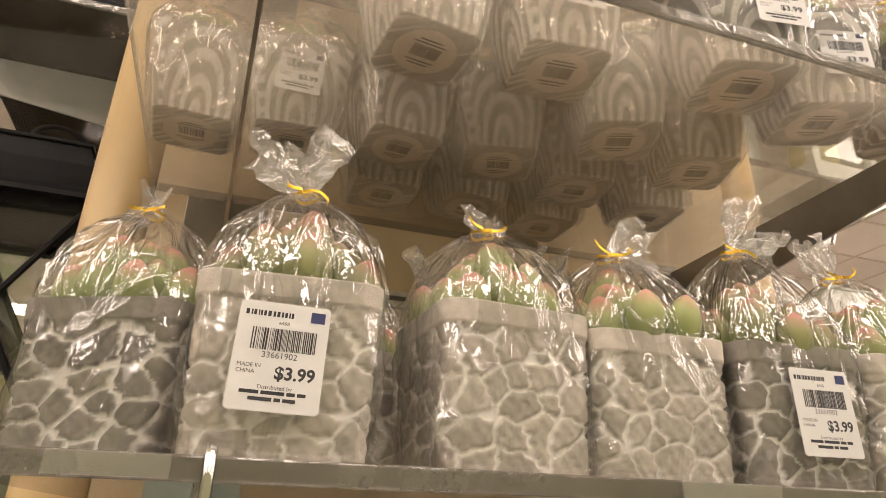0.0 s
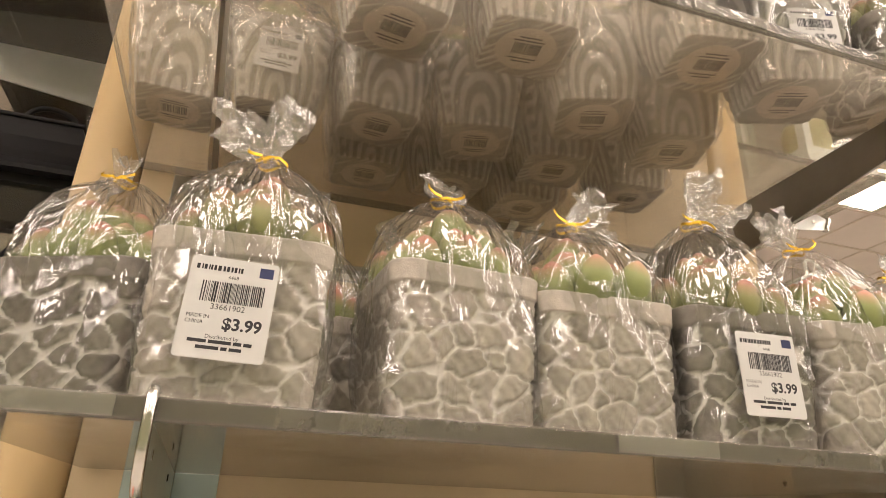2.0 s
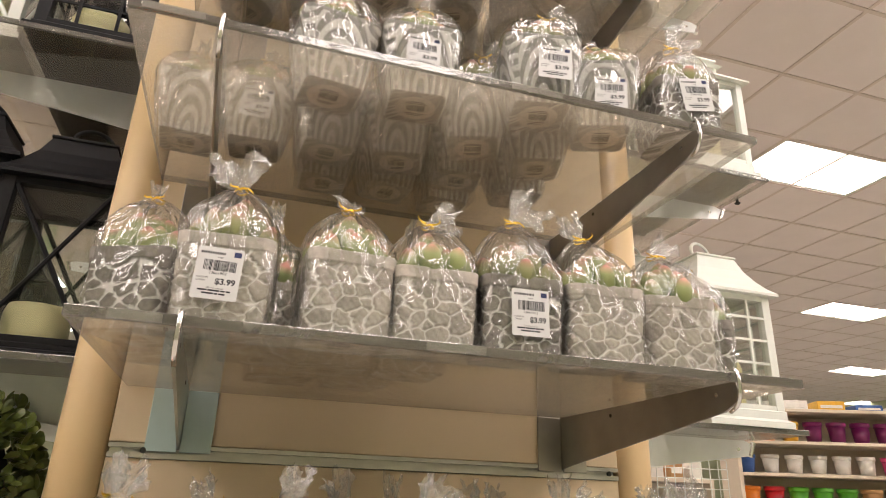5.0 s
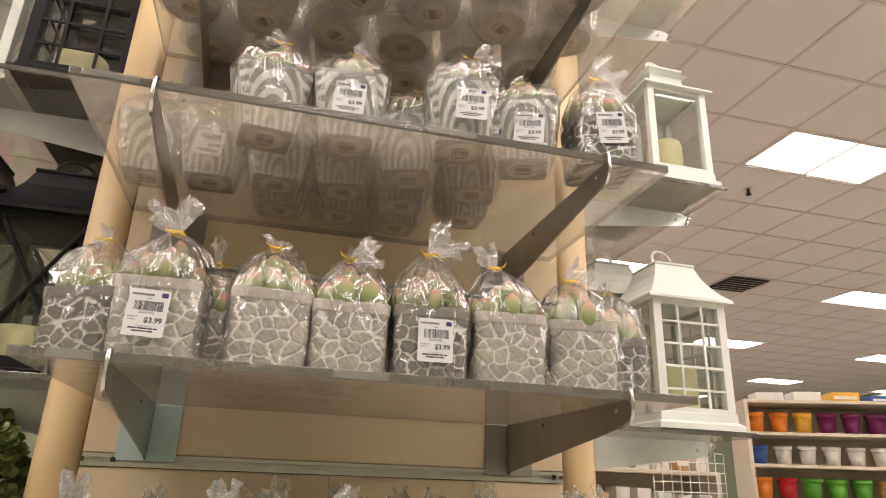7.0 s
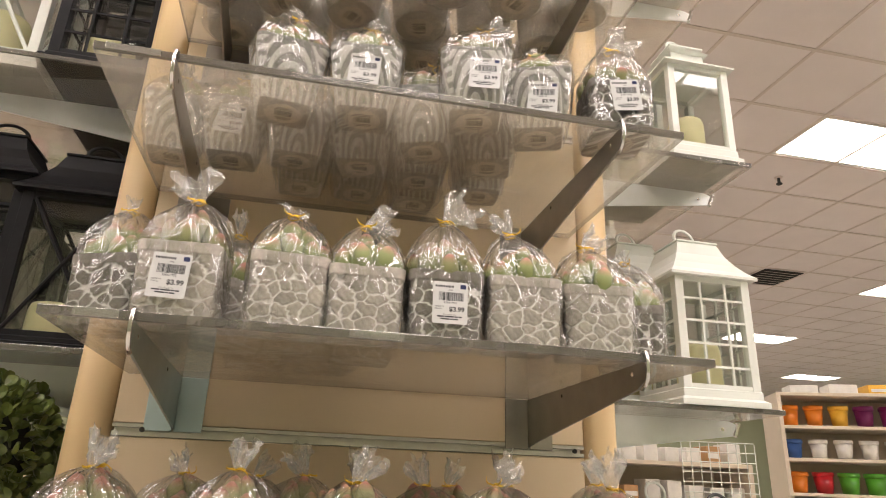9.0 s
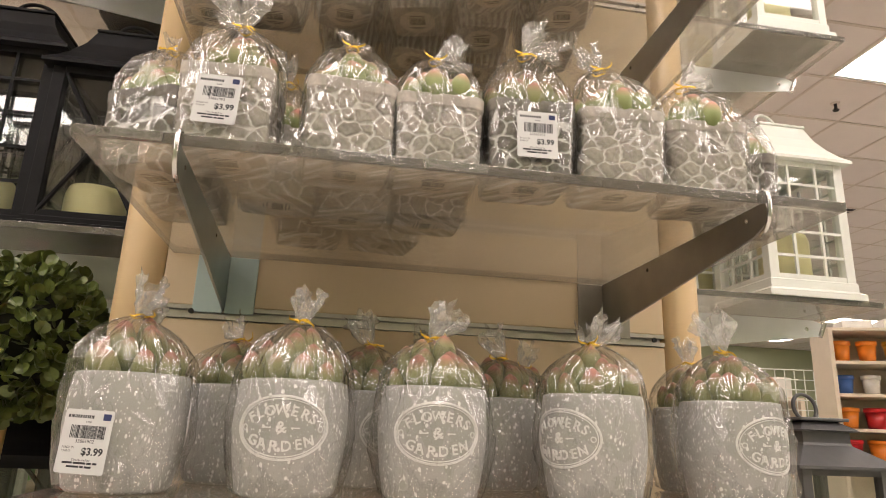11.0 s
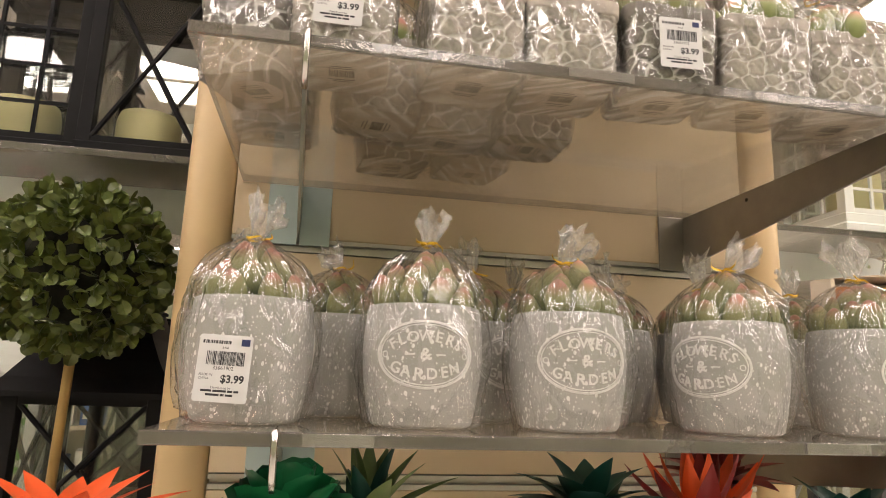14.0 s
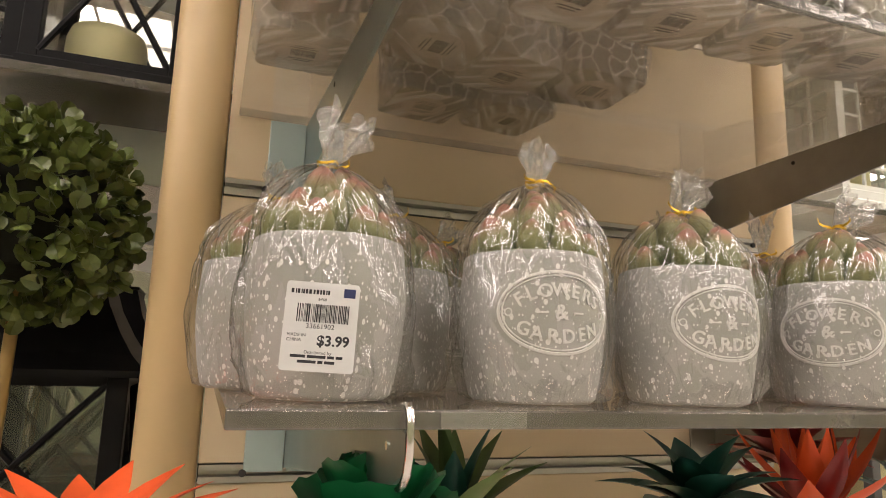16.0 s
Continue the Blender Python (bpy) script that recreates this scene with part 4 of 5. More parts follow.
def bagged(kind, variant, labelled):
    """One bagged pot built with all its parts; later ones are copies."""
    key = (kind, variant, labelled)
    if key in VARIANTS:
        return VARIANTS[key]
    names = {"stone": "grey stone-relief pot", "arch": "grey arch-relief square pot", "barrel": "round speckled grey lettered pot"}
    lab = names[kind] + " with succulent in cellophane" + (", price sticker" if labelled else "")
    th = thing("potted_succulent", lab, "potted plant", "bagged succulent pots")
    th.matrix_basis = pose(0, 0, -50)
    if kind in ("stone", "arch"):
        me, H, half = cast_pot(kind, variant + 1)
        bot = 0.0425 if kind == "stone" else 0.037
        width = lambda z: bot + (half - bot) * z / H + 0.002
        sq = 0.8
        front = lambda z: width(z) + 0.0012
    else:
        me, H, half = BARREL_ME, 0.107, 0.0525
        width = lambda z: barrel_radius(z) + 0.002
        sq = 0.0
        front = lambda z: width(z) + 0.0005
    pot = child("pot", me, th)
    if kind == "barrel":
        child("emblem", EMBLEM, pot, None, "raised white oval lettering")
    st = child("base_sticker", BOTTOM, pot, None, "round paper sticker under the pot")
    child("print", BOTTOM_INK, st)
    part("filler", a_box(-half * 0.8, half * 0.8, -half * 0.8, half * 0.8, H - 0.012, H - 0.008) if sq else lathe(bmesh.new(), [(half * 0.88, H - 0.014), (half * 0.86, H - 0.01)], 24), M_SOIL, th)
    plant(th, H - 0.008, 0.036 if sq else 0.0345, variant * 7 + len(kind), kind)
    rise, lx, ly, length, spread, tilt, turn = TOPS[kind][variant]
    neck, lean = H + rise, (lx, ly)
    bag = child("cellophane_bag", bag_mesh(sq, width, H, neck, variant * 5 + len(kind), lean), th, None, "clear crinkled cellophane bag")
    child("gathered_top", tuft_mesh(variant * 3 + len(kind), length, spread, tilt, turn), bag, pose(lean[0], lean[1], neck - 0.001), "crumpled film above the tie")
    child("twist_tie", tie_mesh(variant + 3), bag, pose(lean[0], lean[1], neck), "gold foil twist tie")
    if labelled:
        a, dx, z, tl = labelled
        slope = math.degrees(math.atan2(width(H * 0.8) - width(H * 0.3), H * 0.5))
        pl = child("price_label", SHEET, th, pose(0, 0, 0, 0, 0, a) @ pose(dx, -front(z) - 0.0072 - (0.003 if not sq else 0), z, -slope * 0.6, tl, 0), "white price sticker with barcode")
        child("print", INK, pl)
        child("print", NAVY, pl, None, "navy printed square")
    VARIANTS[key] = th
    return th


def put(kind, variant, x, y, z, turn=0.0, labelled=None, tip=0.0):
    src = bagged(kind, variant, labelled)
    m = pose(x, y, z + 0.0011, 0, tip, turn)
    if src.name not in PLACED:
        PLACED.add(src.name)
        src.matrix_basis = m
        return src
    return copy_thing(src, m)


BARREL_ME = barrel_pot()

# middle shelf: stone pots, front row then back rows
put("stone", 0, -0.054, 0.541, Z2, -24)
put("stone", 1, 0.031, 0.476, Z2, -4, (0, -0.003, 0.0475, 2))
put("stone", 2, 0.156, 0.477, Z2, 4)
put("stone", 3, 0.2545, 0.476, Z2, -2)
put("stone", 4, 0.357, 0.469, Z2, -3, (0, 0.002, 0.044, 0))
put("stone", 5, 0.462, 0.465, Z2, -5)
put("stone", 6, 0.571, 0.474, Z2, -8)
put("stone", 0, 0.668, 0.545, Z2, 62)
for k, (x, y) in enumerate(((-0.045, 0.668), (0.075, 0.60), (0.165, 0.635), (0.268, 0.63), (0.11, 0.75), (0.22, 0.75))):
    put("stone", (k * 3 + 2) % 7, x, y, Z2, 90 * k + 5 * (k % 3))

# upper shelf: arch pots and one stone pot
put("arch", 0, 0.118, 0.519, Z1, 8)
put("arch", 1, 0.233, 0.505, Z1, -6, (0, 0.0, 0.05, 3))
put("arch", 2, 0.395, 0.468, Z1, -12, (0, 0.012, 0.05, 3))
put("arch", 3, 0.502, 0.488, Z1, -20, (0, 0.008, 0.042, 4))
put("stone", 4, 0.622, 0.470, Z1, -8, (0, 0.002, 0.055, -6))
put("arch", 4, -0.068, 0.715, Z1, 4)
put("arch", 1, 0.030, 0.700, Z1, -3, (0, 0.0, 0.05, 3))
for k, (x, y, a) in enumerate(((0.136, 0.672, 5), (0.246, 0.665, -14), (0.342, 0.580, -20), (0.455, 0.605, -16), (0.352, 0.690, -8), (0.145, 0.780, 0), (0.252, 0.775, 8), (0.360, 0.795, 3), (0.47, 0.72, -5))):
    put("arch", (k * 2 + 3) % 5, x, y, Z1, a)

# lower shelf: speckled round pots
put("barrel", 0, -0.033, 0.503, Z3, 138, (-150, 0.0, 0.045, 2))
put("barrel", 1, 0.124, 0.493, Z3, -6)
put("barrel", 2, 0.267, 0.491, Z3, -3)
put("barrel", 3, 0.441, 0.489, Z3, -60)
put("barrel", 4, 0.605, 0.493, Z3, 18)
for k, (x, y, a) in enumerate(((-0.066, 0.645, 30), (0.048, 0.632, 120), (0.205, 0.632, 38), (0.375, 0.640, 200), (0.50, 0.630, 70), (0.655, 0.655, 160), (0.13, 0.745, 10), (0.29, 0.74, 80), (0.44, 0.75, 30))):
    put("barrel", (k * 2 + 1) % 5, x, y, Z3, a)

# top shelf: round pots seen from below
for k in range(24):
    put("barrel", k % 5, -0.052 + (k % 6) * 0.130 + 0.03 * (k // 6 % 2), 0.468 + 0.112 * (k // 6), Z0, k * 47)


# ---- lanterns on the gondola's long sides ----
def lantern(name, label, m, w, body, material, style, candle=0.36, eave=1.16, group="lanterns", foot=0.034, rise=1.0):
    """Square metal lantern. style: grid panes, crossed bars or open panes."""
    L = thing(name, label, "lantern", group, m)
    h = w / 2
    part("base", square_lathe(bmesh.new(), [(h * 1.12, 0), (h * 1.12, foot * 0.35), (h * 1.02, foot * 0.53), (h * 1.02, foot), (h, foot + 0.002)]), material, L)
    z0, z1 = foot, foot + body
    pw = w * 0.055
    for sx in (-1, 1):
        for sy in (-1, 1):
            part("corner_post", a_box(sx * (h - pw) - pw, sx * (h - pw) + pw, sy * (h - pw) - pw, sy * (h - pw) + pw, z0, z1, bevel=0.0015), material, L)
    for k in range(4):
        r = pose(0, 0, 0, 0, 0, 90 * k)
        part("pane", a_box(-h + pw, h - pw, -h + pw * 0.9, -h + pw * 0.9 + 0.002, z0, z1, turn=r), M_GLASS, L)
        for za in (z0, z1 - 0.012):
            part("side_rail", a_box(-h + 2 * pw, h - 2 * pw, -h + 0.001, -h + 2 * pw - 0.001, za, za + 0.012, turn=r), material, L)
        if style == "grid":
            for i in (1, 2):
                x = -h + w * i / 3
                part("muntin", a_box(x - 0.0025, x + 0.0025, -h + 0.001, -h + 0.006, z0 + 0.012, z1 - 0.012, turn=r), material, L)
            for i in range(1, 5):
                z = z0 + body * i / 5
                part("muntin", a_box(-h + 2 * pw, h - 2 * pw, -h + 0.0015, -h + 0.0055, z - 0.0025, z + 0.0025, turn=r), material, L)
        if style == "cross":
            a = Vector((-h + 2 * pw, -h + 0.003, z0 + 0.01))
            b = Vector((h - 2 * pw, -h + 0.003, z1 - 0.01))
            c, d = Vector((h - 2 * pw, -h + 0.005, z0 + 0.01)), Vector((-h + 2 * pw, -h + 0.005, z1 - 0.01))
            for p, q in ((a, b), (c, d)):
                part("cross_bar", rod(bmesh.new(), r @ p, r @ q, 0.0042, 6), material, L)
    e = h * eave
    roof = [(e, z1), (e, z1 + 0.006), (e * 0.86, z1 + 0.02), (e * 0.72, z1 + 0.04), (e * 0.58, z1 + 0.066), (e * 0.5, z1 + 0.09), (e * 0.47, z1 + 0.098)]
    if style == "open":
        roof = [(e, z1), (e, z1 + 0.005), (e * 0.5, z1 + 0.04), (e * 0.48, z1 + 0.045), (e * 0.48, z1 + 0.065), (e * 0.6, z1 + 0.068), (e * 0.35, z1 + 0.085)]
    roof = [(r, z1 + (z - z1) * rise) for r, z in roof]
    part("roof", square_lathe(bmesh.new(), roof), material, L)
    zt = roof[-1][1]
    part("cap", a_box(-e * 0.5, e * 0.5, -e * 0.5, e * 0.5, zt, zt + 0.006, bevel=0.002), material, L)
    part("handle", ring_rod(bmesh.new(), 0.026, 0.0035, pose(0, 0, zt + 0.026, 82, 0, 15), 28, 8, 1.25), material, L, smooth=True)
    if candle:
        c = thing("candle", "ivory pillar candle standing in a lantern", "candle", "lantern candles", m @ pose(-0.01, -w * 0.14, foot + 0.0025))
        part("wax", lathe(bmesh.new(), [(w * 0.26, 0), (w * 0.265, 0.004), (w * 0.262, body * candle), (w * 0.24, body * (candle + 0.05)), (w * 0.1, body * (candle + 0.035))], 28), M_WAX, c, smooth=True)
        part("wick", rod(bmesh.new(), (0, 0, body * (candle + 0.03)), (0.001, 0, body * (candle + 0.03) + 0.01), 0.0012, 6), M_DARK, c)
    return L


def side_bracket(x, way, y, z):
    """Deep tapered blade under a side shelf, with a rounded bright end."""
    br = thing("shelf_bracket", "pale steel bracket under a side shelf", "bracket", "side brackets", pose(x, y, z - THICK))
    bm = bmesh.new()
    side = [(0.0, 0.0), (0.62, 0.0), (0.637, -0.006), (0.64, -0.02), (0.63, -0.034), (0.0, -0.118)]
    lo, hi = [[bm.verts.new((way * px, q, pz)) for px, pz in side] for q in (-0.0016, 0.0016)]
    bm.faces.new(lo)
    bm.faces.new(hi[::-1])
    for i in range(len(side)):
        k = (i + 1) % len(side)
        bm.faces.new((lo[k], lo[i], hi[i], hi[k]))
    bmesh.ops.recalc_face_normals(bm, faces=bm.faces)
    part("blade", bm, M_PALESTEEL, br)
    part("tip", rod(bmesh.new(), (way * 0.632, 0, -0.034), (way * 0.646, 0, -0.004), 0.006, 12), M_BRIGHT, br, "bright rounded end")
    part("rivet", rod(bmesh.new(), (way * 0.60, -0.004, -0.02), (way * 0.60, -0.0016, -0.02), 0.004, 10), M_BRIGHT, br)
    return br


RZ, RZ2, RZ3 = 1.675, 2.265, 2.86
for z in (RZ, RZ2, RZ3, 1.08):
    acrylic("acrylic_shelf", 0.60, 1.205, 0.885, 4.2, z, "clear acrylic side shelf holding white lanterns")
    for y in (1.05, 1.66, 2.27):
        side_bracket(0.56, 1, y, z)
for z in (1.70, 2.275, 2.86, 1.085):
    for y in (1.05, 1.66, 2.27):
        side_bracket(0.06, -1, y, z)
    acrylic("acrylic_shelf", -0.66, -0.05, 0.885, 4.2, z, "clear acrylic side shelf holding black lanterns")

W1 = "white painted metal lantern with gridded panes on an acrylic shelf"
lantern("lantern", W1, pose(1.065, 0.985, RZ), 0.185, 0.25, M_WHITE, "grid")
lantern("lantern", W1, pose(1.03, 1.21, RZ), 0.185, 0.32, M_WHITE, "grid")
lantern("lantern", W1, pose(1.05, 1.62, RZ), 0.185, 0.25, M_WHITE, "grid")
W2 = "white metal lantern with clear panes and an ivory candle"
lantern("lantern", W2, pose(1.095, 0.985, RZ2), 0.17, 0.235, M_WHITE, "open")
lantern("lantern", W2, pose(1.05, 1.22, RZ2), 0.17, 0.30, M_WHITE, "open")
lantern("lantern", W2, pose(1.05, 1.55, RZ2), 0.17, 0.235, M_WHITE, "open")
lantern("lantern", W2, pose(1.07, 1.02, RZ3), 0.17, 0.235, M_WHITE, "open")
M_GREY = mat("dark grey painted metal", (0.09, 0.09, 0.09), 0.45, 0, 0.2, 40, 0.1, 300)
lantern("lantern", "dark grey metal lantern on the lower side shelf", pose(1.09, 0.99, 1.08), 0.18, 0.25, M_GREY, "open")
lantern("lantern", "white metal lantern with crossed bars on the lower shelf", pose(1.09, 1.25, 1.08), 0.17, 0.26, M_WHITE, "cross")
B1 = "black metal lantern with gridded panes on an acrylic shelf"
B2 = "black metal lantern with crossed bars on an acrylic shelf"
lantern("lantern", B2, pose(-0.262, 1.00, 1.70), 0.19, 0.275, M_BLACK, "cross", 0.2, foot=0.016)
lantern("lantern", B1, pose(-0.458, 1.02, 1.70), 0.20, 0.31, M_BLACK, "grid", 0.2, foot=0.016)
lantern("lantern", B1, pose(-0.283, 1.00, 2.275), 0.20, 0.275, M_BLACK, "grid", 0.2, foot=0.016)
lantern("lantern", "white metal lantern with crossed bars beside a black lantern", pose(-0.520, 1.05, 2.275), 0.19, 0.28, M_WHITE, "cross")
lantern("lantern", B2, pose(-0.318, 1.10, 1.085), 0.235, 0.215, M_BLACK, "cross", 0, rise=1.45)
lantern("lantern", B2, pose(-0.30, 1.42, 1.085), 0.22, 0.22, M_BLACK, "cross", 0, rise=1.45)
lantern("lantern", B2, pose(-0.33, 1.75, 1.085), 0.22, 0.24, M_BLACK, "cross", 0, rise=1.45)
lantern("lantern", B1, pose(-0.54, 1.34, 1.70), 0.20, 0.31, M_BLACK, "grid", 0.2, foot=0.016)
lantern("lantern", B2, pose(-0.55, 1.70, 1.70), 0.20, 0.275, M_BLACK, "cross", 0.2, foot=0.016)
lantern("lantern", B1, pose(-0.31, 1.28, 2.275), 0.19, 0.275, M_BLACK, "grid", 0.2, foot=0.016)
lantern("lantern", "white metal lantern with crossed bars beside a black lantern", pose(-0.60, 1.42, 1.085), 0.19, 0.24, M_WHITE, "cross", 0)


# ---- topiary ----
def topiary(x, y, zb, zc, R):
    T = thing("topiary", "artificial boxwood ball topiary on a bamboo stem", "topiary", m=pose(x, y, zb))
    part("planter", lathe(bmesh.new(), [(0.035, 0), (0.045, 0.07), (0.048, 0.07), (0.048, 0.08), (0.043, 0.08)], 24), M_DECO, T, smooth=True)
    part("stem", rod(bmesh.new(), (0, 0, 0.07), (0.004, 0, zc - zb), 0.0075, 10, 0.007), M_TRUNK, T, smooth=True)
    rnd = random.Random(4)
    # near-black ball filling the inside of the leaf crown
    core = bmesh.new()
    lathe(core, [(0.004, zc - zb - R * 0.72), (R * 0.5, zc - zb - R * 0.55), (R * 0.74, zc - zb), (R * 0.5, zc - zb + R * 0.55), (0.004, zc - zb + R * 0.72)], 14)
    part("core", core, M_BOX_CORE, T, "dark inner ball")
    bm = bmesh.new()
    for i in range(1500):
        u, a = rnd.uniform(-1, 1), rnd.uniform(0, 2 * math.pi)
        s = math.sqrt(1 - u * u)
        d = Vector((s * math.cos(a), s * math.sin(a), u))
        lump = 1 + 0.07 * noise.noise(d * 3.1)
        p = d * R * lump * rnd.uniform(0.80, 1.03) + Vector((0, 0, zc - zb))
        q = (d + Vector((rnd.uniform(-1, 1), rnd.uniform(-1, 1), rnd.uniform(-1, 1))) * 0.75).normalized()
        m = Matrix.Translation(p) @ q.to_track_quat("Z", "Y").to_matrix().to_4x4() @ pose(0, 0, 0, rnd.uniform(35, 85), 0, rnd.uniform(0, 360))
        L, W = rnd.uniform(0.019, 0.025), rnd.uniform(0.0090, 0.0120)
        vs = [bm.verts.new(m @ Vector(c)) for c in ((0, 0, 0), (W * 0.7, L * 0.28, 0.0016), (W, L * 0.6, 0.0024), (W * 0.66, L * 0.9, 0.002), (0, L, 0.001), (-W * 0.66, L * 0.9, 0.002), (-W, L * 0.6, 0.0024), (-W * 0.7, L * 0.28, 0.0016), (0, L * 0.58, -0.0014))]
        for k in range(8):
            bm.faces.new((vs[k], vs[(k + 1) % 8], vs[8]))
    part("crown", bm, M_BOX, T, "dense ball of small round green leaves")


topiary(-0.325, 0.915, 1.085, 1.522, 0.118)


# ---- artificial plants on the low shelf ----
def blade_leaf(bm, m, L, W, curl, fold=0.25, n=7, broad=False):
    rows = []
    for i in range(n):
        t = i / (n - 1)
        w = W * (math.sin(math.pi * min(1, 0.12 + 0.88 * t) ** 0.8) * 0.95 + 0.02) if t < 1 else 0.0006
        if broad:
            w = W * (0.22 + 0.78 * math.sin(math.pi * 0.62 * min(1, t * 1.12)) ** 1.2) * (1 if t < 0.99 else 0.35)
        a = curl * t
        c = Vector((0, L * t * math.cos(a * 0.5), -L * t * math.sin(a * 0.5)))
        rows.append([bm.verts.new(m @ (c + Vector((k * w, 0, abs(k) * w * fold)))) for k in (-1, -0.5, 0, 0.5, 1)])
    for a, b in zip(rows, rows[1:]):
        for k in range(4):
            bm.faces.new((a[k], a[k + 1], b[k + 1], b[k]))


def rosette(name, label, x, y, z, zc, material, count, L, W, curl, tilt0, tilt1, seed, spare=None, broad=False):
    P = thing(name, label, "artificial plant", "artificial plants", pose(x, y, z))
    rnd = random.Random(seed)
    part("planter", lathe(bmesh.new(), [(0.04, 0), (0.052, 0.08), (0.056, 0.08), (0.056, 0.092), (0.049, 0.092), (0.047, 0.08)], 24), M_SPECK, P, smooth=True)
    part("stem", rod(bmesh.new(), (0, 0, 0.07), (0, 0, zc - z), 0.006, 8), M_AGAVE, P)
    for i in range(count):
        t = i / count
        bm = bmesh.new()
        m = pose(0, 0, zc - z + 0.004 * t * 4, 0, 0, i * 137.5 + rnd.uniform(-12, 12)) @ pose(0, 0.006, 0, tilt0 + (tilt1 - tilt0) * t + rnd.uniform(-7, 7), 0, 0)
        blade_leaf(bm, m, L * (1 - 0.35 * t) * rnd.uniform(0.9, 1.1), W * (1 - 0.3 * t), curl, broad=broad)
        part("leaf", bm, material if not spare or i % 3 else spare, P, smooth=True)
    return P


rosette("artificial_succulent", "artificial deep green rosette succulent in a grey pot", 0.008, 0.50, Z4, 1.240, M_TEAL, 24, 0.070, 0.030, -0.5, 5, 75, 1, None, True)
rosette("artificial_agave", "artificial olive green agave in a grey pot", 0.085, 0.55, Z4, 1.238, M_AGAVE, 15, 0.10, 0.013, 0.3, 30, 82, 2, M_DKTEAL)
rosette("artificial_flower", "artificial dark green and orange spiky flower", 0.30, 0.52, Z4, 1.245, M_DKTEAL, 18, 0.09, 0.022, 0.6, 10, 70, 3)
rosette("artificial_flower", "artificial orange spiky bromeliad flower in a grey pot", 0.41, 0.50, Z4, 1.240, M_ORANGE, 20, 0.10, 0.015, -0.5, 15, 75, 4, M_DKRED)
rosette("artificial_flower", "artificial dark red leafy plant in a grey pot", 0.50, 0.61, Z4, 1.265, M_DKRED, 18, 0.09, 0.026, 0.5, 10, 70, 5)
rosette("artificial_flower", "artificial orange spiky bromeliad flower in a grey pot", -0.172, 0.50, Z4, 1.232, M_ORANGE, 20, 0.115, 0.017, 0.3, 8, 50, 6)
rosette("artificial_flower", "artificial dark green leafy plant in a grey pot", 0.62, 0.55, Z4, 1.22, M_DKTEAL, 18, 0.09, 0.022, 0.5, 10, 70, 7)


# ---- far shelving with colourful pots and goods ----
def shelving(name, label, m, width, depth, levels, top):
    S = thing(name, label, "shelving", "far shelving", m)
    part("back_panel", a_box(0, width, depth - 0.02, depth, 0, top), M_BOARD, S)
    for x in (0, width - 0.03):
        part("side_panel", a_box(x, x + 0.03, 0, depth - 0.02, 0, top), M_BOARD, S)
    for z in levels:
        part("shelf_board", a_box(0.03, width - 0.03, 0.0, depth - 0.022, z - 0.025, z, bevel=0.003), M_BOARD, S)
    return S


PAINT = [mat("glazed orange", (0.75, 0.22, 0.02), 0.3), mat("glazed yellow", (0.75, 0.42, 0.04), 0.3), mat("glazed purple", (0.16, 0.01, 0.09), 0.3), mat("glazed white", (0.75, 0.72, 0.66), 0.35),
         mat("glazed red", (0.45, 0.015, 0.02), 0.3), mat("glazed green", (0.10, 0.35, 0.03), 0.3), mat("tan clay", (0.45, 0.25, 0.10), 0.5), mat("glazed blue", (0.05, 0.12, 0.35), 0.3), mat("pink plastic", (0.75, 0.10, 0.28), 0.35)]
PAINT_NAMES = ["orange", "yellow", "purple", "white", "red", "green", "tan", "blue", "pink"]
POTS = {}


def far_pot(m, c, r, h):
    key = (c, r, h)
    if key in POTS:
        return copy_thing(POTS[key], m)
    P = thing("flower_pot", PAINT_NAMES[c] + " glazed flower pot on a shop shelf", "flower pot", "far flower pots", m)
    part("body", lathe(bmesh.new(), [(r * 0.72, 0), (r * 0.92, h * 0.8)], 20), PAINT[c], P, smooth=True)
    part("rim", lathe(bmesh.new(), [(r * 0.95, h * 0.8), (r, h * 0.82), (r, h), (r * 0.9, h), (r * 0.85, h * 0.9)], 20), PAINT[c], P, smooth=True)
    POTS[key] = P
    return P


def goods(m, c, w, d, h):
    B = thing("goods_box", PAINT_NAMES[c] + " packaged goods standing on a shop shelf", "box", "far goods", m)
    part("carton", a_box(-w / 2, w / 2, -d / 2, d / 2, 0, h, bevel=0.004), PAINT[c], B)
    part("band", a_box(-w / 2 * 0.8, w / 2 * 0.8, -d / 2 - 0.003, -d / 2, h * 0.3, h * 0.6), PAINT[3], B)

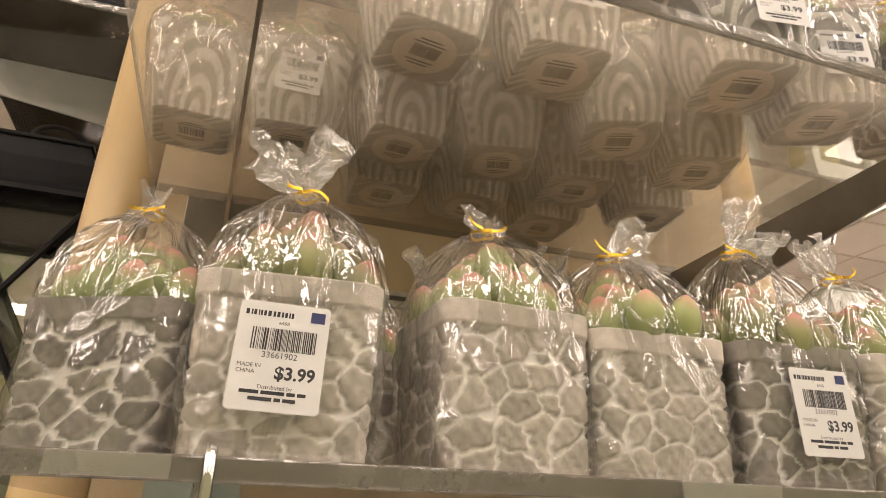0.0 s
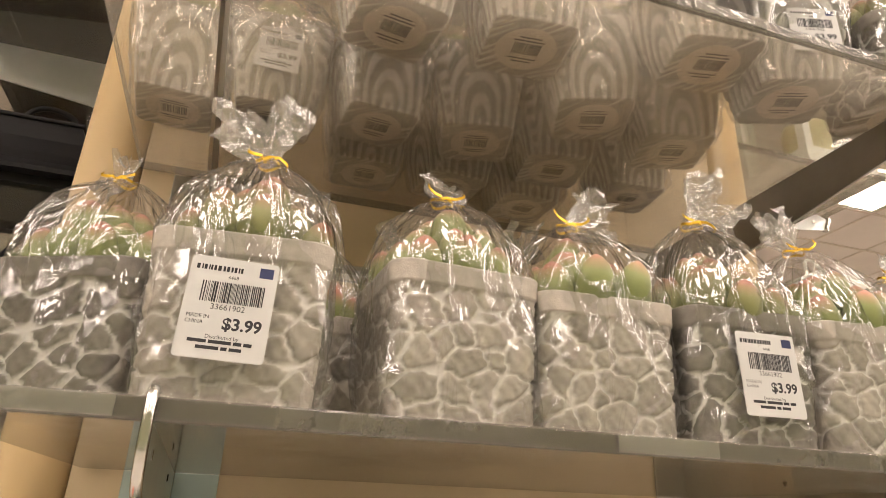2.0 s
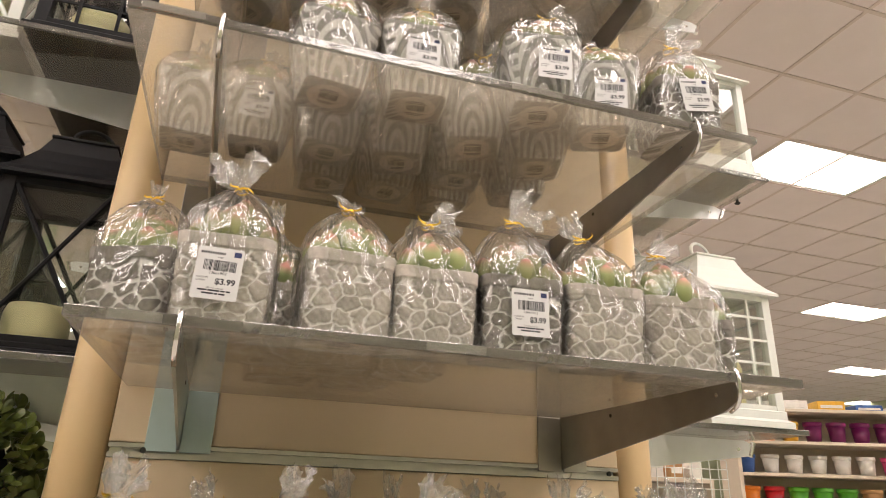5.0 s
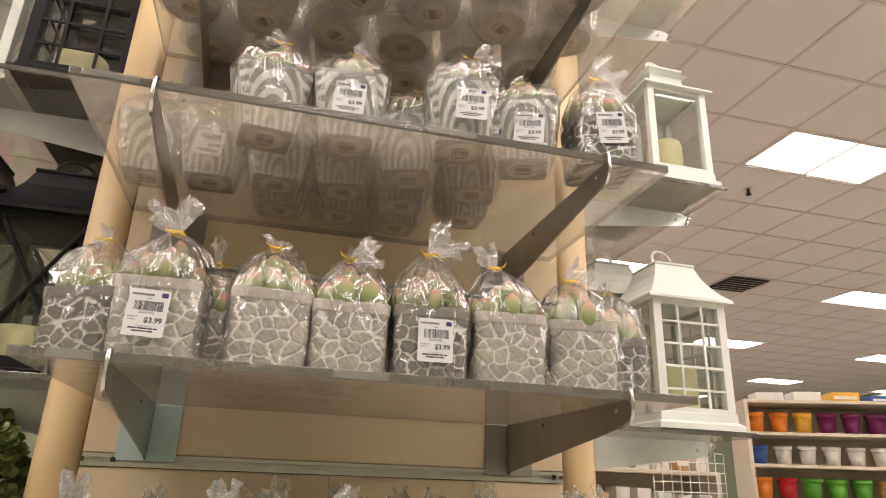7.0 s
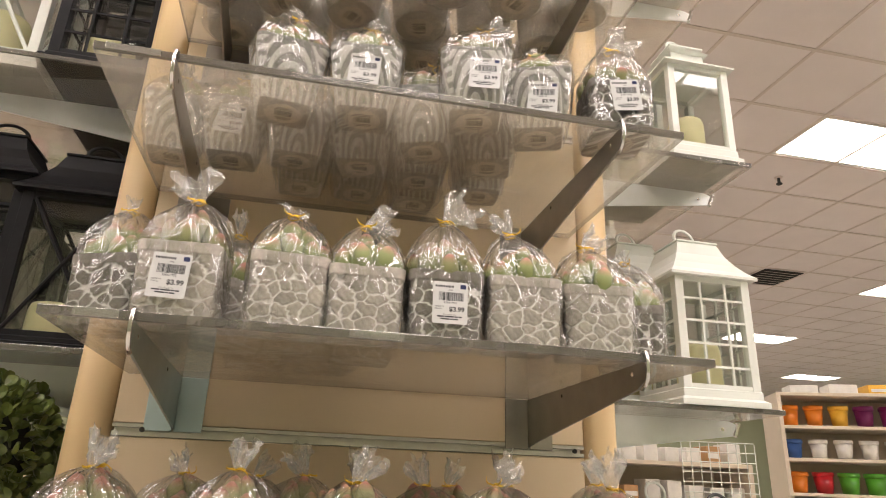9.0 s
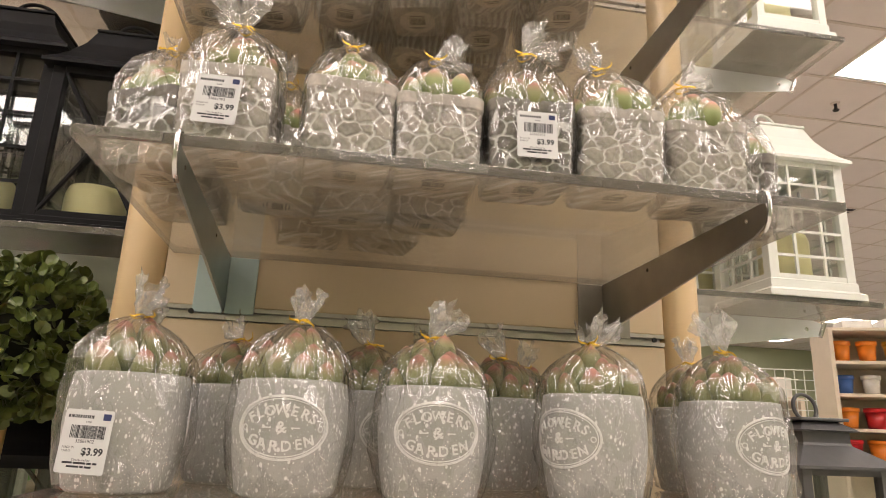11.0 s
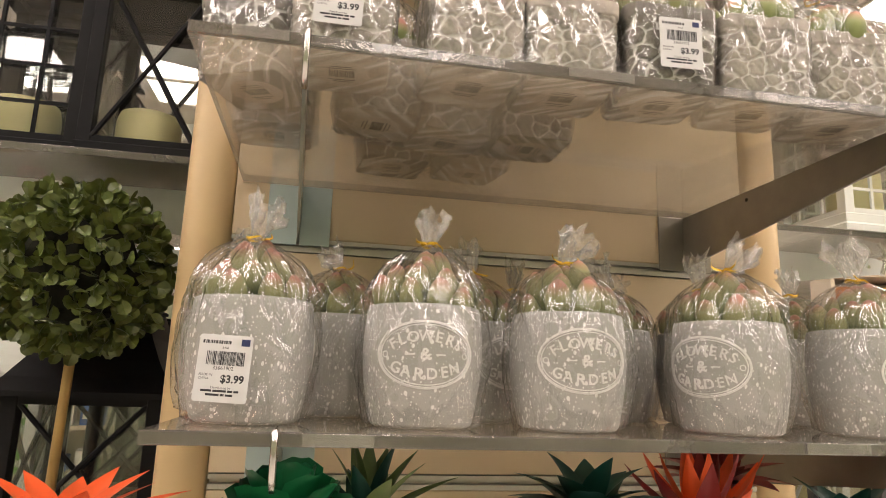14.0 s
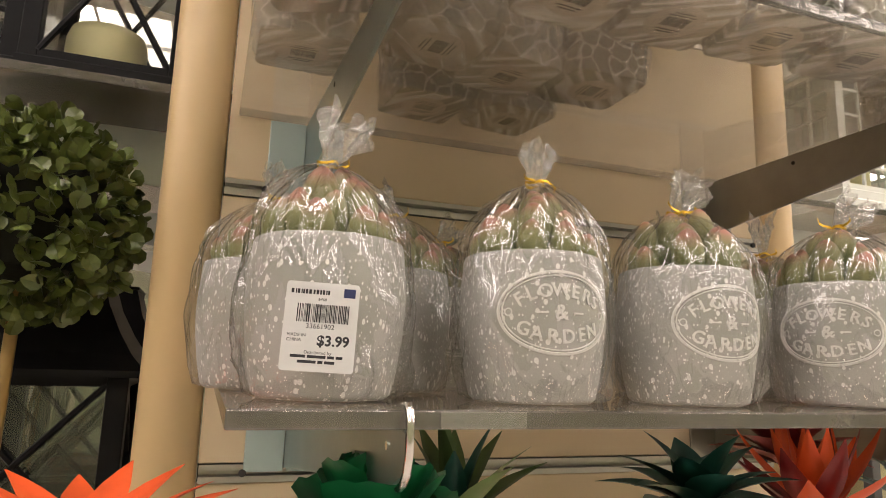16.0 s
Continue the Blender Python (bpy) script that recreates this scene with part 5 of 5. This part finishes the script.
FAR = pose(4.0, 4.35, 0, 0, 0, -22)
shelving("shelving", "cream shop shelving stacked with coloured flower pots", FAR, 3.0, 0.45, (0.3, 0.8, 1.3, 1.54, 1.80, 2.05, 2.31), 2.31)
rnd = random.Random(12)
for z, cols, r, h in ((2.05, (0, 0, 1, 2, 2, 2, 2, 2, 2, 0, 0, 1, 2, 2, 2), 0.075, 0.17), (1.80, (7, 3, 3, 3, 3, 3, 8, 3, 6, 3, 3, 6, 6, 3, 3), 0.07, 0.15), (1.54, (0, 4, 5, 5, 5, 6, 6, 6, 3, 4, 5, 5, 6, 6, 6), 0.08, 0.16), (1.3, (4, 0, 0, 1, 1, 5, 5, 6, 6, 4, 4, 2, 2, 2, 2), 0.08, 0.16)):
    for i, c in enumerate(cols):
        far_pot(FAR @ pose(0.13 + i * 0.19, 0.17, z), c, r, h)
for i in range(9):
    goods(FAR @ pose(0.25 + i * 0.3, 0.2, 2.31), (3, 3, 1, 7, 3, 1, 4, 3, 1)[i], 0.22, 0.2, rnd.uniform(0.05, 0.1))
NEAR = pose(1.85, 3.55, 0, 0, 0, 0)
shelving("shelving", "cream shop shelving with small mixed goods", NEAR, 1.25, 0.4, (0.4, 0.9, 1.2, 1.45, 1.69), 1.69)
for z in (1.2, 1.45, 1.69):
    for i in range(8):
        goods(NEAR @ pose(0.12 + i * 0.15, 0.14, z), rnd.choice((3, 3, 3, 3, 3, 6)), 0.1, 0.15, rnd.uniform(0.05, 0.13))
LEFT = pose(-3.4, 4.2, 0, 0, 0, 12)
shelving("shelving", "cream shop shelving with pink and green goods", LEFT, 2.6, 0.45, (0.3, 0.7, 1.0, 1.3), 1.5)
for z in (0.7, 1.0, 1.3):
    for i in range(13):
        goods(LEFT @ pose(0.15 + i * 0.19, 0.15, z), rnd.choice((8, 3, 3, 3, 7, 3, 5)), 0.15, 0.18, rnd.uniform(0.10, 0.19))


def wire_panel():
    W = thing("wire_panel", "white wire grid display panel beside the shelving", "grid panel", m=pose(1.98, 2.55, 0, 0, 0, -8))
    for i in range(9):
        part("wire", rod(bmesh.new(), (i * 0.045, 0, 0.0), (i * 0.045, 0, 1.73), 0.0022, 6), M_WHITE, W)
    for i in range(24):
        part("wire", rod(bmesh.new(), (0, 0.004, 0.7 + i * 0.045), (0.36, 0.004, 0.7 + i * 0.045), 0.0022, 6), M_WHITE, W)


wire_panel()
